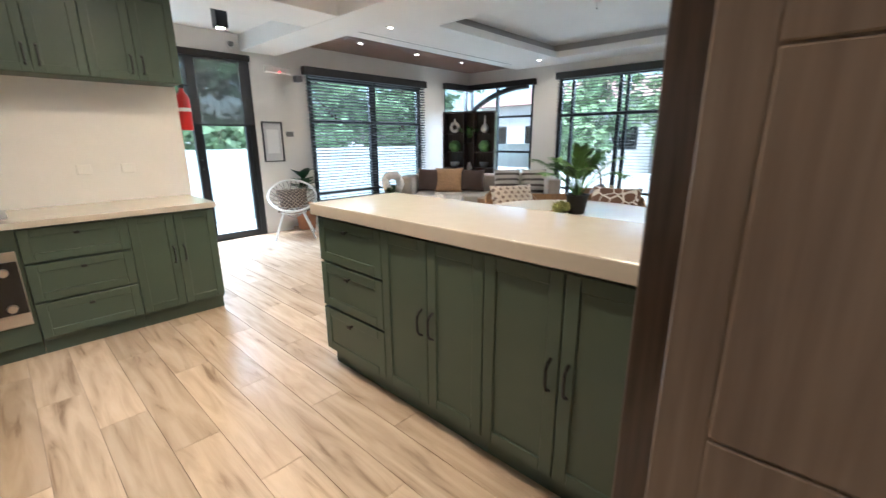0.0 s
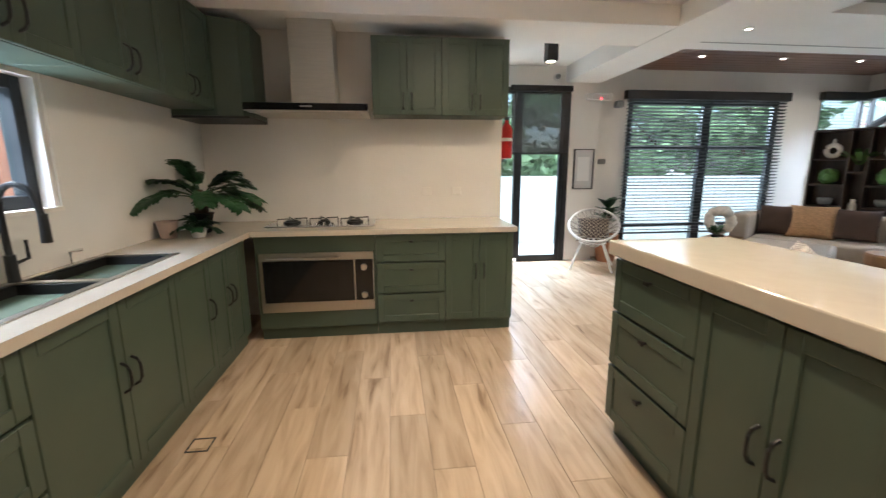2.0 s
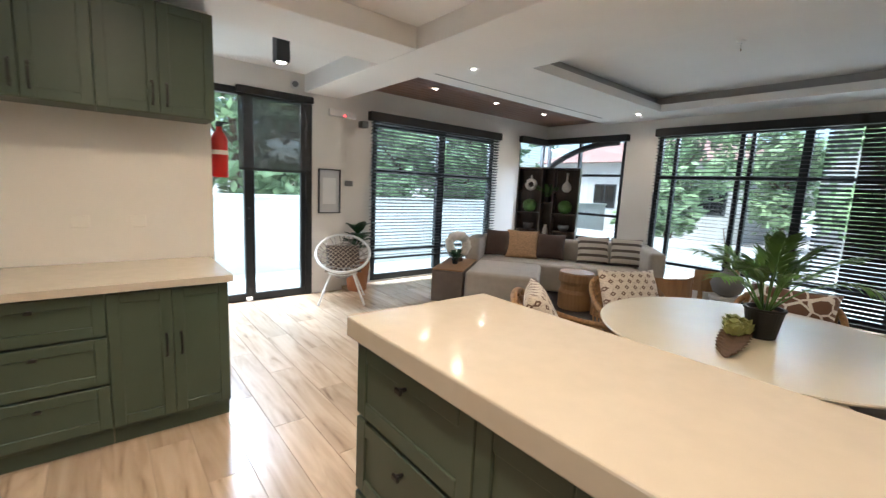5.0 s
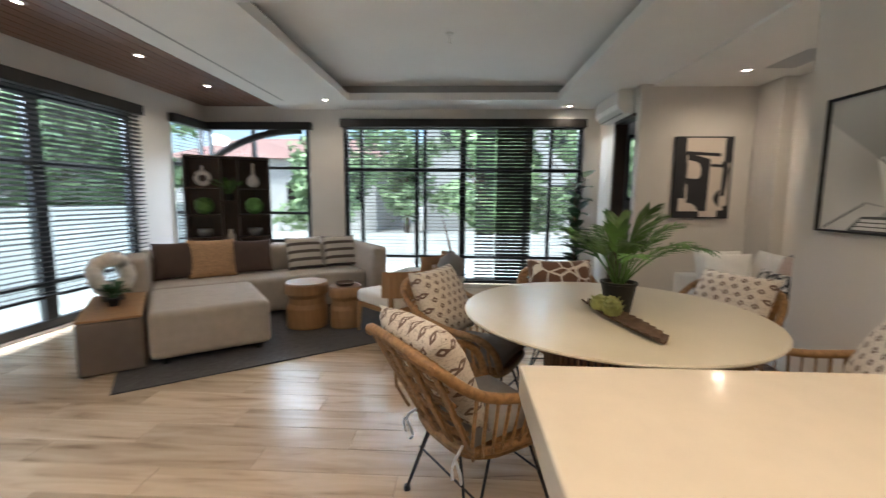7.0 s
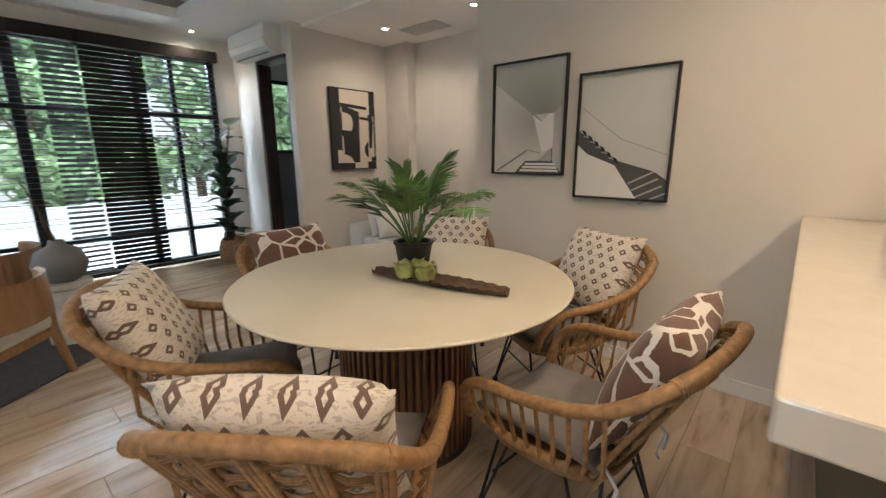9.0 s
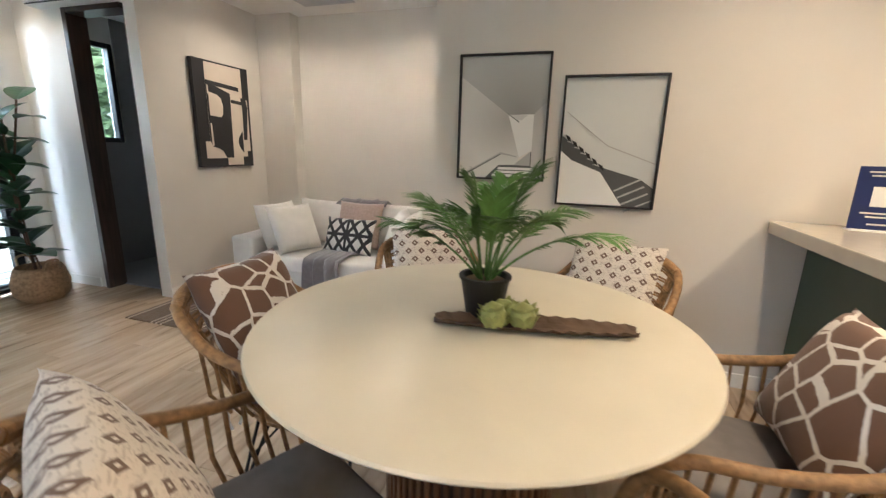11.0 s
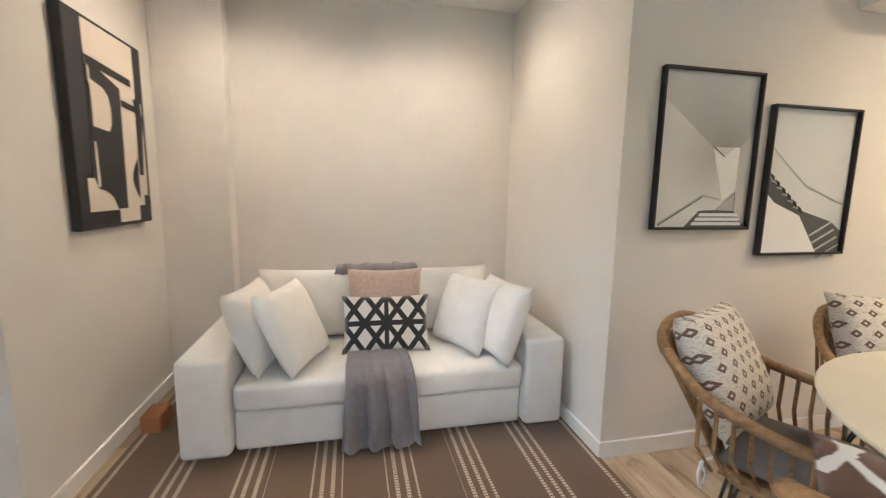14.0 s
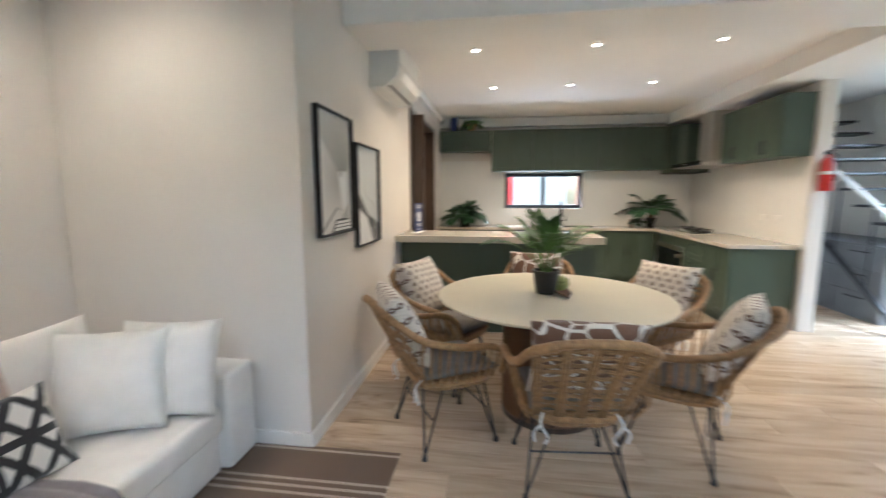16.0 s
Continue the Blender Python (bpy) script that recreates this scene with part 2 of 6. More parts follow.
t.links.new(mr.outputs[0], hs.inputs["Value"])
hs.inputs["Saturation"].default_value = 1.2
t.links.new(rp.outputs[0], hs.inputs["Color"])
t.links.new(hs.outputs[0], b.inputs["Base Color"])
bp = t.nodes.new("ShaderNodeBump")
bp.inputs["Strength"].default_value, bp.inputs["Distance"].default_value = 0.12, 0.003
t.links.new(n1.outputs[0], bp.inputs["Height"])
t.links.new(bp.outputs[0], b.inputs["Normal"])
GROUT = material("floor_joint", (0.36, 0.28, 0.21), 0.8)

# glossy handmade wall tile
SPLASH = material("glossy_splashback", (0.80, 0.79, 0.765), 0.11, vary=0.02, scale=3)
t = SPLASH.node_tree
br = node(SPLASH, "ShaderNodeTexBrick", Scale=1.0)
br.inputs["Mortar Size"].default_value, br.inputs["Brick Width"].default_value, br.inputs["Row Height"].default_value = 0.002, 0.15, 0.05
br.inputs["Color1"].default_value, br.inputs["Color2"].default_value, br.inputs["Mortar"].default_value = (1, 1, 1, 1), (0.8, 0.8, 0.8, 1), (0, 0, 0, 1)
sp, cb = t.nodes.new("ShaderNodeSeparateXYZ"), t.nodes.new("ShaderNodeCombineXYZ")
t.links.new(t.nodes["Texture Coordinate"].outputs["Object"], sp.inputs[0])
t.links.new(mathn(t, "ADD", sp.outputs[0], sp.outputs[1]), cb.inputs[0])
t.links.new(sp.outputs[2], cb.inputs[1])
t.links.new(cb.outputs[0], br.inputs["Vector"])
wv = node(SPLASH, "ShaderNodeTexNoise", Scale=16.0)
t.links.new(cb.outputs[0], wv.inputs["Vector"])
bp = node(SPLASH, "ShaderNodeBump", Strength=0.10, Distance=0.01)
t.links.new(mathn(t, "ADD", wv.outputs[0], mathn(t, "MULTIPLY", br.outputs["Color"], 0.25)), bp.inputs["Height"])
t.links.new(bp.outputs[0], t.nodes["Principled BSDF"].inputs["Normal"])

# cushions: brown cow-hide cells, small diamonds on cream, a black lattice
HIDE, t, b, mp = patterned("brown_cell_print")
vo = node(HIDE, "ShaderNodeTexVoronoi", Scale=8.2)
vo.feature = "DISTANCE_TO_EDGE"
t.links.new(mp.outputs[0], vo.inputs["Vector"])
nz = node(HIDE, "ShaderNodeTexNoise", Scale=60.0)
t.links.new(mp.outputs[0], nz.inputs["Vector"])
t.links.new(mixed(t, mathn(t, "GREATER_THAN", mathn(t, "ADD", vo.outputs["Distance"], mathn(t, "MULTIPLY", nz.outputs[0], 0.06)), 0.078), (0.74, 0.70, 0.64), (0.15, 0.078, 0.047)), b.inputs["Base Color"])

IKAT, t, b, mp = patterned("ikat_diamond_print")
sp = t.nodes.new("ShaderNodeSeparateXYZ")
t.links.new(mp.outputs[0], sp.inputs[0])


def cell(axis, size, shift=0.0):
    return mathn(t, "ABSOLUTE", mathn(t, "SUBTRACT", mathn(t, "FRACT", mathn(t, "ADD", mathn(t, "ADD", mathn(t, "DIVIDE", axis, size), 8.0), shift)), 0.5))


row = mathn(t, "FLOOR", mathn(t, "ADD", mathn(t, "DIVIDE", sp.outputs[1], 0.047), 8.0))
half = mathn(t, "MULTIPLY", row, 0.5)
du, dv = cell(sp.outputs[0], 0.072, half), cell(sp.outputs[1], 0.047)
dd = mathn(t, "ADD", mathn(t, "MULTIPLY", du, 1.5), dv)
ring = mathn(t, "MULTIPLY", mathn(t, "LESS_THAN", dd, 0.40), mathn(t, "GREATER_THAN", dd, 0.14))
nz = node(IKAT, "ShaderNodeTexNoise", Scale=60.0)
m3 = t.nodes.new("ShaderNodeMapping")
m3.inputs["Scale"].default_value = (1, 3.5, 1)
t.links.new(mp.outputs[0], m3.inputs[0])
t.links.new(m3.outputs[0], nz.inputs["Vector"])
dash = mathn(t, "MULTIPLY", mathn(t, "GREATER_THAN", nz.outputs[0], 0.57), 0.35)
t.links.new(mixed(t, mathn(t, "MAXIMUM", ring, dash), (0.70, 0.64, 0.56), (0.16, 0.10, 0.075)), b.inputs["Base Color"])

LATTICE, t, b, mp = patterned("black_lattice")
sp = t.nodes.new("ShaderNodeSeparateXYZ")
t.links.new(mp.outputs[0], sp.inputs[0])
p = mathn(t, "ADD", sp.outputs[0], mathn(t, "MULTIPLY", sp.outputs[1], 0.75))
q = mathn(t, "SUBTRACT", sp.outputs[0], mathn(t, "MULTIPLY", sp.outputs[1], 0.75))
lines = mathn(t, "MAXIMUM", mathn(t, "GREATER_THAN", cell(p, 0.125), 0.345), mathn(t, "GREATER_THAN", cell(q, 0.125), 0.345))
lines = mathn(t, "MAXIMUM", lines, mathn(t, "LESS_THAN", mathn(t, "ABSOLUTE", sp.outputs[1]), 0.015))
lines = mathn(t, "MAXIMUM", lines, mathn(t, "LESS_THAN", mathn(t, "ABSOLUTE", sp.outputs[0]), 0.013))
t.links.new(mixed(t, lines, (0.72, 0.69, 0.64), (0.02, 0.02, 0.022)), b.inputs["Base Color"])

STRIPE, t, b, mp = patterned("striped_cushion_cloth")
sp = t.nodes.new("ShaderNodeSeparateXYZ")
t.links.new(mp.outputs[0], sp.inputs[0])
t.links.new(mixed(t, mathn(t, "GREATER_THAN", cell(sp.outputs[1], 0.10), 0.30), (0.62, 0.57, 0.50), (0.12, 0.095, 0.08)), b.inputs["Base Color"])

ZIGZAG, t, b, mp = patterned("dark_woven_lattice")
sp = t.nodes.new("ShaderNodeSeparateXYZ")
t.links.new(mp.outputs[0], sp.inputs[0])
p, q = mathn(t, "ADD", sp.outputs[0], sp.outputs[1]), mathn(t, "SUBTRACT", sp.outputs[0], sp.outputs[1])
t.links.new(mixed(t, mathn(t, "MAXIMUM", mathn(t, "GREATER_THAN", cell(p, 0.06), 0.42), mathn(t, "GREATER_THAN", cell(q, 0.06), 0.42)), (0.055, 0.035, 0.025), (0.42, 0.34, 0.25)), b.inputs["Base Color"])

RUG2, t, b, mp = patterned("striped_flatweave", 0.95)
sp = t.nodes.new("ShaderNodeSeparateXYZ")
t.links.new(mp.outputs[0], sp.inputs[0])
g = cell(sp.outputs[0], 0.34)
fine = mathn(t, "GREATER_THAN", cell(sp.outputs[0], 0.048), 0.30)
st2 = mathn(t, "MULTIPLY", mathn(t, "LESS_THAN", g, 0.21), fine)
dots = mathn(t, "GREATER_THAN", cell(sp.outputs[1], 0.018), 0.16)
t.links.new(mixed(t, mathn(t, "MULTIPLY", st2, mathn(t, "MULTIPLY", dots, 0.95)), (0.145, 0.092, 0.055), (0.60, 0.50, 0.39)), b.inputs["Base Color"])


# ---- builders ----
def part(name, bm, mat, parent=None, label="", smooth=False):
    me = bpy.data.meshes.new(name)
    bm.to_mesh(me)
    bm.free()
    me.materials.append(mat)
    if smooth:
        for f in me.polygons:
            f.use_smooth = True
    ob = new(name, me)
    ob.parent = parent
    if label:
        tagged(ob, label)
    return ob


def share(name, ob, m, parent=None):
    """Another piece on the mesh of ob."""
    o = new(name, ob.data)
    o.parent = parent
    o.matrix_basis = m
    return o


def thing(name, label, category, m=None, group=""):
    ob = new(name)
    ob.empty_display_size = 0.1
    if m is not None:
        ob.matrix_basis = m
    return tagged(ob, label, category, group)


def box(bm, x0, y0, z0, x1, y1, z1, bevel=0.0, segs=1):
    r = bmesh.ops.create_cube(bm, size=1.0, matrix=Matrix.LocRotScale(((x0 + x1) / 2, (y0 + y1) / 2, (z0 + z1) / 2), None, (abs(x1 - x0), abs(y1 - y0), abs(z1 - z0))))
    if bevel:
        edges = list({e for v in r["verts"] for e in v.link_edges})
        bmesh.ops.bevel(bm, geom=edges, offset=bevel, segments=segs, affect="EDGES", profile=0.5)
    return bm


def boxes(*dims, bevel=0.0, segs=1):
    bm = bmesh.new()
    for d in dims:
        box(bm, *d, bevel=bevel, segs=segs)
    return bm


def setting(name, label, bm, mat, category="", parent=None):
    return tagged(part(name, bm, mat, parent), label, category or name.split("_")[0], kind="structure")


def cyl(bm, x, y, z0, z1, r0, r1=None, n=24):
    bmesh.ops.create_cone(bm, cap_ends=True, segments=n, radius1=r0, radius2=r0 if r1 is None else r1, depth=z1 - z0, matrix=Matrix.Translation((x, y, (z0 + z1) / 2)))
    return bm


def tube(bm, pts, r, n=8, close=False):
    """A round rod along pts; r may be one radius or one for each point."""
    pts = [Vector(p) for p in pts]
    rings = []
    for i, p in enumerate(pts):
        a = pts[i - 1] if i or close else p
        c = pts[(i + 1) % len(pts)] if i < len(pts) - 1 or close else p
        d = (c - a).normalized()
        s = d.cross(Vector((0, 0, 1)) if abs(d.z) < 0.95 else Vector((1, 0, 0))).normalized()
        u = s.cross(d)
        rr = r[i] if isinstance(r, (list, tuple)) else r
        rings.append([bm.verts.new(p + rr * (math.cos(k * 2 * math.pi / n) * s + math.sin(k * 2 * math.pi / n) * u)) for k in range(n)])
    for i in range(len(rings) if close else len(rings) - 1):
        a, c = rings[i], rings[(i + 1) % len(rings)]
        for k in range(n):
            bm.faces.new((a[k], a[(k + 1) % n], c[(k + 1) % n], c[k]))
    if not close:
        bm.faces.new(rings[0])
        bm.faces.new(rings[-1][::-1])
    bmesh.ops.recalc_face_normals(bm, faces=bm.faces)
    return bm


def rod(pts, r, n=8, close=False):
    return tube(bmesh.new(), pts, r, n, close)


def curve(ctrl, n):
    """Points along a smooth curve through ctrl."""
    c = [Vector(p) for p in ctrl]
    c = [2 * c[0] - c[1]] + c + [2 * c[-1] - c[-2]]
    out = []
    for i in range(1, len(c) - 2):
        for k in range(n):
            s = k / n
            out.append(0.5 * (2 * c[i] + (c[i + 1] - c[i - 1]) * s + (2 * c[i - 1] - 5 * c[i] + 4 * c[i + 1] - c[i + 2]) * s * s + (3 * c[i] - c[i - 1] - 3 * c[i + 1] + c[i + 2]) * s ** 3))
    return out + [c[-2]]


def lathe(profile, n=28, x=0, y=0):
    bm = bmesh.new()
    rings = [[bm.verts.new((x + r * math.cos(k * 2 * math.pi / n), y + r * math.sin(k * 2 * math.pi / n), z)) for k in range(n)] for r, z in profile]
    for a, c in zip(rings, rings[1:]):
        for k in range(n):
            bm.faces.new((a[k], a[(k + 1) % n], c[(k + 1) % n], c[k]))
    if profile[0][0] > 1e-4:
        bm.faces.new(rings[0][::-1])
    if profile[-1][0] > 1e-4:
        bm.faces.new(rings[-1])
    bmesh.ops.remove_doubles(bm, verts=bm.verts, dist=1e-5)
    bmesh.ops.recalc_face_normals(bm, faces=bm.faces)
    return bm


def pillow_mesh(w, h, d, seed=0, n=16, droop=0.0):
    """A stuffed cushion lying in its x-y plane, d thick, with pinched corners."""
    bm = bmesh.new()
    rng = random.Random(seed)
    ph = rng.uniform(0, 6)
    def at(i, j, side):
        u, v = 2 * i / n - 1, 2 * j / n - 1
        edge = max(0.0, (1 - abs(u) ** 2.6) * (1 - abs(v) ** 2.6)) ** 0.42
        pin = 1 - 0.07 * (1 - abs(v) ** 2) * abs(u) ** 3
        pin2 = 1 - 0.07 * (1 - abs(u) ** 2) * abs(v) ** 3
        z = side * d / 2 * edge * (1 + 0.10 * math.sin(3.1 * u + ph) * math.cos(2.7 * v + ph)) - droop * u * u
        return (w / 2 * u * pin, h / 2 * v * pin2, z)
    grids = []
    for side in (1, -1):
        grids.append([[bm.verts.new(at(i, j, side)) for j in range(n + 1)] for i in range(n + 1)])
    for s, g in enumerate(grids):
        for i in range(n):
            for j in range(n):
                f = (g[i][j], g[i + 1][j], g[i + 1][j + 1], g[i][j + 1])
                bm.faces.new(f if s == 0 else f[::-1])
    bmesh.ops.remove_doubles(bm, verts=bm.verts, dist=1e-5)
    return bm


def cushion(label, mat, w, h, d, m, seed=0, group="", name="cushion"):
    ob = part(name, pillow_mesh(w, h, d, seed), mat, None, smooth=True)
    ob.matrix_basis = m
    return tagged(ob, label, "cushion", group)


def leaf_blade(bm, base, along, side, up, length, width, fold=0.25, n=5, curl=0.3):
    """One pointed leaf: a folded strip from base along its midrib."""
    prev = None
    for i in range(n + 1):
        s = i / n
        wv = width * math.sin(math.pi * min(1, s * 0.93 + 0.05)) ** 0.8
        p = base + along * (length * s) - up * (curl * length * s * s)
        row = [bm.verts.new(p - side * wv + up * fold * wv), bm.verts.new(p), bm.verts.new(p + side * wv + up * fold * wv)]
        if prev:
            bm.faces.new((prev[0], prev[1], row[1], row[0]))
            bm.faces.new((prev[1], prev[2], row[2], row[1]))
        prev = row


def frond(origin, azim, rise, length, drop, leaflets, leaf_len, leaf_w, rng, bare=0.28):
    """A feathered frond that rises and droops, with leaflets on both sides of its rib."""
    bm = bmesh.new()
    out = Vector((math.cos(azim), math.sin(azim), 0))
    up, side = Vector((0, 0, 1)), Vector((-math.sin(azim), math.cos(azim), 0))
    pts = [Vector(origin) + out * (length * s * math.cos(rise) + 0.0) + up * (length * s * math.sin(rise) - drop * length * s * s) for s in [k / 10 for k in range(11)]]
    tube(bm, pts, [0.005 * (1 - 0.07 * k) for k in range(11)], 5)
    for i in range(leaflets):
        s = bare + (1 - bare) * i / (leaflets - 1)
        k = min(9, int(s * 10))
        p = pts[k].lerp(pts[k + 1], s * 10 - k)
        d = (pts[k + 1] - pts[k]).normalized()
        ln = leaf_len * (0.45 + 0.75 * math.sin(math.pi * min(1, (s - 0.2) * 1.05))) * rng.uniform(0.85, 1.1)
        for sg in (-1, 1):
            a = (d * 0.75 + side * sg * 0.75 + up * rng.uniform(-0.12, 0.28)).normalized()
            w = d.cross(a).normalized()
            nrm = w if w.z > 0 else -w
            leaf_blade(bm, p, a, nrm.cross(a).normalized(), nrm, ln, leaf_w, 0.2, 3, 0.25)
    return bm


def palm(name, label, m, pot_part, n, length, rise, drop, leaf_len, leaf_w, mat, z, seed, leaflets=16, stalk=0.0, bare=0.28):
    rng = random.Random(seed)
    ob = thing(name, label, "plant", m)
    pot_part(ob)
    for i in range(n):
        az = i * 2.4 + rng.uniform(-0.3, 0.3)
        k = (i + 0.5) / n
        part("frond", frond((0.02 * math.cos(az), 0.02 * math.sin(az), z + stalk * (1 - k)), az, radians(rise[0] + (rise[1] - rise[0]) * (1 - k) + rng.uniform(-6, 6)), length * rng.uniform(0.8, 1.1), drop * rng.uniform(0.7, 1.2), leaflets, leaf_len, leaf_w, rng, bare), mat, ob)
    return ob


def pot(r0, r1, h, mat, name="pot"):
    def make(ob):
        part(name, lathe([(r0 * 0.9, 0.0), (r0, 0.004), (r1, h - 0.012), (r1 + 0.006, h - 0.01), (r1 + 0.006, h), (r1 - 0.008, h), (r1 - 0.012, h - 0.025), (0.0001, h - 0.025)]), mat, ob, smooth=False)
        part("soil", lathe([(r1 - 0.012, h - 0.03), (r1 - 0.014, h - 0.018), (0.0001, h - 0.012)], 16), BARK, ob, "dark potting soil")
    return make

# ---- setting: floor, walls, ceilings ----
floor = setting("floor", "wood-look plank floor with dark narrow joints", boxes((-1.85, -2.6, -0.12, 7.7, 6.6, -0.006)), GROUT, "floor")

W = 0.15
SW, NW, NWD, EW, KW, HW = 0.16, 6.4, 6.2, 7.5, -1.65, 4.3
# south wall with the entry opening; x from the kitchen corner to the recess corner
DX0, DX1, DH = -0.32, 0.83, 2.35
wall_south = setting("wall_south", "beige painted wall with pictures and an entry", boxes((KW, SW - W, 0, DX0, SW, 2.95), (DX1, SW - W, 0, 3.63, SW, 2.95), (DX0, SW - W, DH, DX1, SW, 2.95)), WALL, "wall")
setting("wall_recess_west", "beige painted side wall of the sofa recess", boxes((3.48, -1.43, 0, 3.63, SW - W, 2.95)), WALL, "wall")
setting("wall_recess_back", "beige painted wall behind the white sofa", boxes((3.63, -1.43, 0, 6.08, -1.28, 2.95)), WALL, "wall")
setting("wall_recess_pier", "beige painted shallow pier in the recess corner", boxes((5.66, -1.278, 0, 6.078, -1.13, 2.95), bevel=0.004), WALL, "wall")
setting("wall_recess_east", "beige painted wall with the abstract canvas", boxes((6.08, -2.4, 0, 6.2, 0.2, 2.95)), WALL, "wall")
BX0, BX1, BH = 6.22, 6.86, 2.42
setting("wall_bathroom", "white painted wall round the bathroom doorway", boxes((BX1 + 0.02, 0.06, 0, EW, 0.2, 2.95), (6.2, 0.06, BH, BX1 + 0.02, 0.2, 2.95)), WHITE, "wall")
# east wall: sliding windows and the corner window
setting("wall_east", "white painted wall between the tall windows", boxes((EW, -2.4, 0, EW + W, -0.62, 2.95), (EW, -0.62, 0, EW + W, -0.22, 1.35), (EW, -0.62, 2.35, EW + W, -0.22, 2.95), (EW, -0.22, 0, EW + W, 0.45, 2.95), (EW, 0.45, 2.5, EW + W, 4.18, 2.95), (EW, 4.18, 0, EW + W, 4.72, 2.95), (EW, 4.72, 0, EW + W, NW + W, 0.62), (EW, 4.72, 2.47, EW + W, NW + W, 2.95)), WHITE, "wall")
setting("wall_north", "white painted wall with a wide window", boxes((2.95, NW, 0, 3.5, NW + W, 2.95), (3.5, NW, 2.38, 6.0, NW + W, 2.95), (3.5, NW, 0, 6.0, NW + W, 0.02), (6.0, NW, 0, 6.69, NW + W, 2.95), (6.69, NW, 0, EW, NW + W, 0.62), (6.69, NW, 2.47, EW, NW + W, 2.95)), WHITE, "wall")
setting("wall_north_west", "white painted wall round the glass door", boxes((2.52, NWD, 0, 2.95, NW + W, 2.95), (-1.85, NWD, 0, 0.05, NWD + W, 2.95), (0.05, NWD, 0, 0.95, NWD + W, 1.7), (0.05, NWD, 2.35, 0.95, NWD + W, 2.95), (0.8, NWD, 1.7, 0.95, NWD + W, 2.35), (0.95, NWD, 2.46, 2.52, NWD + W, 2.95)), WHITE, "wall")
# kitchen walls
SWY0, SWY1, SWZ0, SWZ1 = 1.28, 2.58, 1.19, 1.79
setting("wall_west", "white kitchen wall with a small sliding window", boxes((KW - W, -0.1, 0, KW, SWY0, 2.95), (KW - W, SWY1, 0, KW, NWD, 2.95), (KW - W, SWY0, 0, KW, SWY1, SWZ0), (KW - W, SWY0, SWZ1, KW, SWY1, 2.95)), WALL, "wall")
setting("wall_hob", "cream kitchen wall behind the gas hob", boxes((KW, HW, 0, 1.04, HW + W, 2.95), bevel=0.004), WALL, "wall")
setting("splashback_hob", "glossy white tiled splashback over the worktop", boxes((KW + 0.012, HW - 0.012, 0.9, 1.03, HW - 0.001, 1.86)), SPLASH, "splashback")
setting("splashback_sink", "glossy white tiled splashback round the window", boxes((KW + 0.001, SW, 0.9, KW + 0.011, SWY0 - 0.03, 2.0), (KW + 0.001, SWY1 + 0.03, 0.9, KW + 0.011, HW - 0.013, 1.86), (KW + 0.001, SWY0 - 0.03, 0.9, KW + 0.011, SWY1 + 0.03, SWZ0 - 0.02)), SPLASH, "splashback")
# hall behind the entry
setting("wall_hall", "plain beige walls of the entry hall", boxes((-1.85, -2.6, 0, 3.48, -2.45, 2.95), (-1.85, -2.45, 0, -1.7, -0.1, 2.95), (3.33, -2.45, 0, 3.48, -1.43, 2.95)), WALL, "wall")
setting("wall_bathroom_back", "grey tiled bathroom wall", boxes((6.2, -2.4, 0, EW, -2.25, 2.95)), GREYTILE, "wall")
setting("wall_bathroom_tiles", "grey tiles lining the bathroom side walls", boxes((6.2, -2.25, 0, 6.212, 0.058, 2.6), (EW - 0.012, -2.25, 0, EW, -0.62, 2.6), (EW - 0.012, -0.22, 0, EW, 0.058, 2.6), (EW - 0.012, -0.62, 0, EW, -0.22, 1.35)), GREYTILE, "wall")
setting("floor_bathroom", "dark grey tiled bathroom floor", boxes((6.2, -2.25, 0.0, EW - 0.012, 0.07, 0.012)), GREYTILE, "floor")

# ceilings
CZ = 2.72
CX0, CX1, CY0, CY1 = 3.93, 6.88, 1.0, 3.93
setting("ceiling", "white plaster ceiling round a raised tray", boxes((2.94, SW - 0.1, CZ, CX0, 5.15, CZ + 0.1), (CX1, 0.06, CZ, EW, 5.15, CZ + 0.1), (CX0, SW - 0.1, CZ, CX1, CY0, CZ + 0.1), (CX0, CY1, CZ, CX1, 5.15, CZ + 0.1), (3.63, -1.28, 2.69, 6.08, SW - 0.1, 2.79)), CEIL, "ceiling")
setting("ceiling_tray", "white raised tray ceiling", boxes((CX0 - 0.2, CY0 - 0.2, 2.94, CX1 + 0.2, CY1 + 0.2, 3.0)), CEIL, "ceiling")
# shadow line inside the tray, put in as a grey band
setting("trim_tray", "recessed cove band round the tray with its shadow painted grey", boxes((CX0 - 0.2, CY0 - 0.2, 2.82, CX0 - 0.12, CY1 + 0.2, 2.94), (CX1 + 0.12, CY0 - 0.2, 2.82, CX1 + 0.2, CY1 + 0.2, 2.94), (CX0 - 0.12, CY0 - 0.2, 2.82, CX1 + 0.12, CY0 - 0.12, 2.94), (CX0 - 0.12, CY1 + 0.12, 2.82, CX1 + 0.12, CY1 + 0.2, 2.94)), COVE, "trim")
bm = bmesh.new()
for k in range(10):
    box(bm, 2.94, 5.152 + 0.124 * k, 2.77, EW, 5.152 + 0.124 * k + 0.121, 2.79, 0.003)
setting("ceiling_wood", "varnished brown timber board ceiling strip", bm, CEILWOOD, "ceiling")
setting("ceiling_deck", "plain deck over the timber boards", boxes((2.94, 5.15, 2.795, EW, NW, 2.85)), CEIL, "ceiling")
setting("ceiling_kitchen", "cream plaster kitchen ceiling", boxes((KW, SW, 2.7, 2.43, 3.85, 2.8)), CEIL, "ceiling")
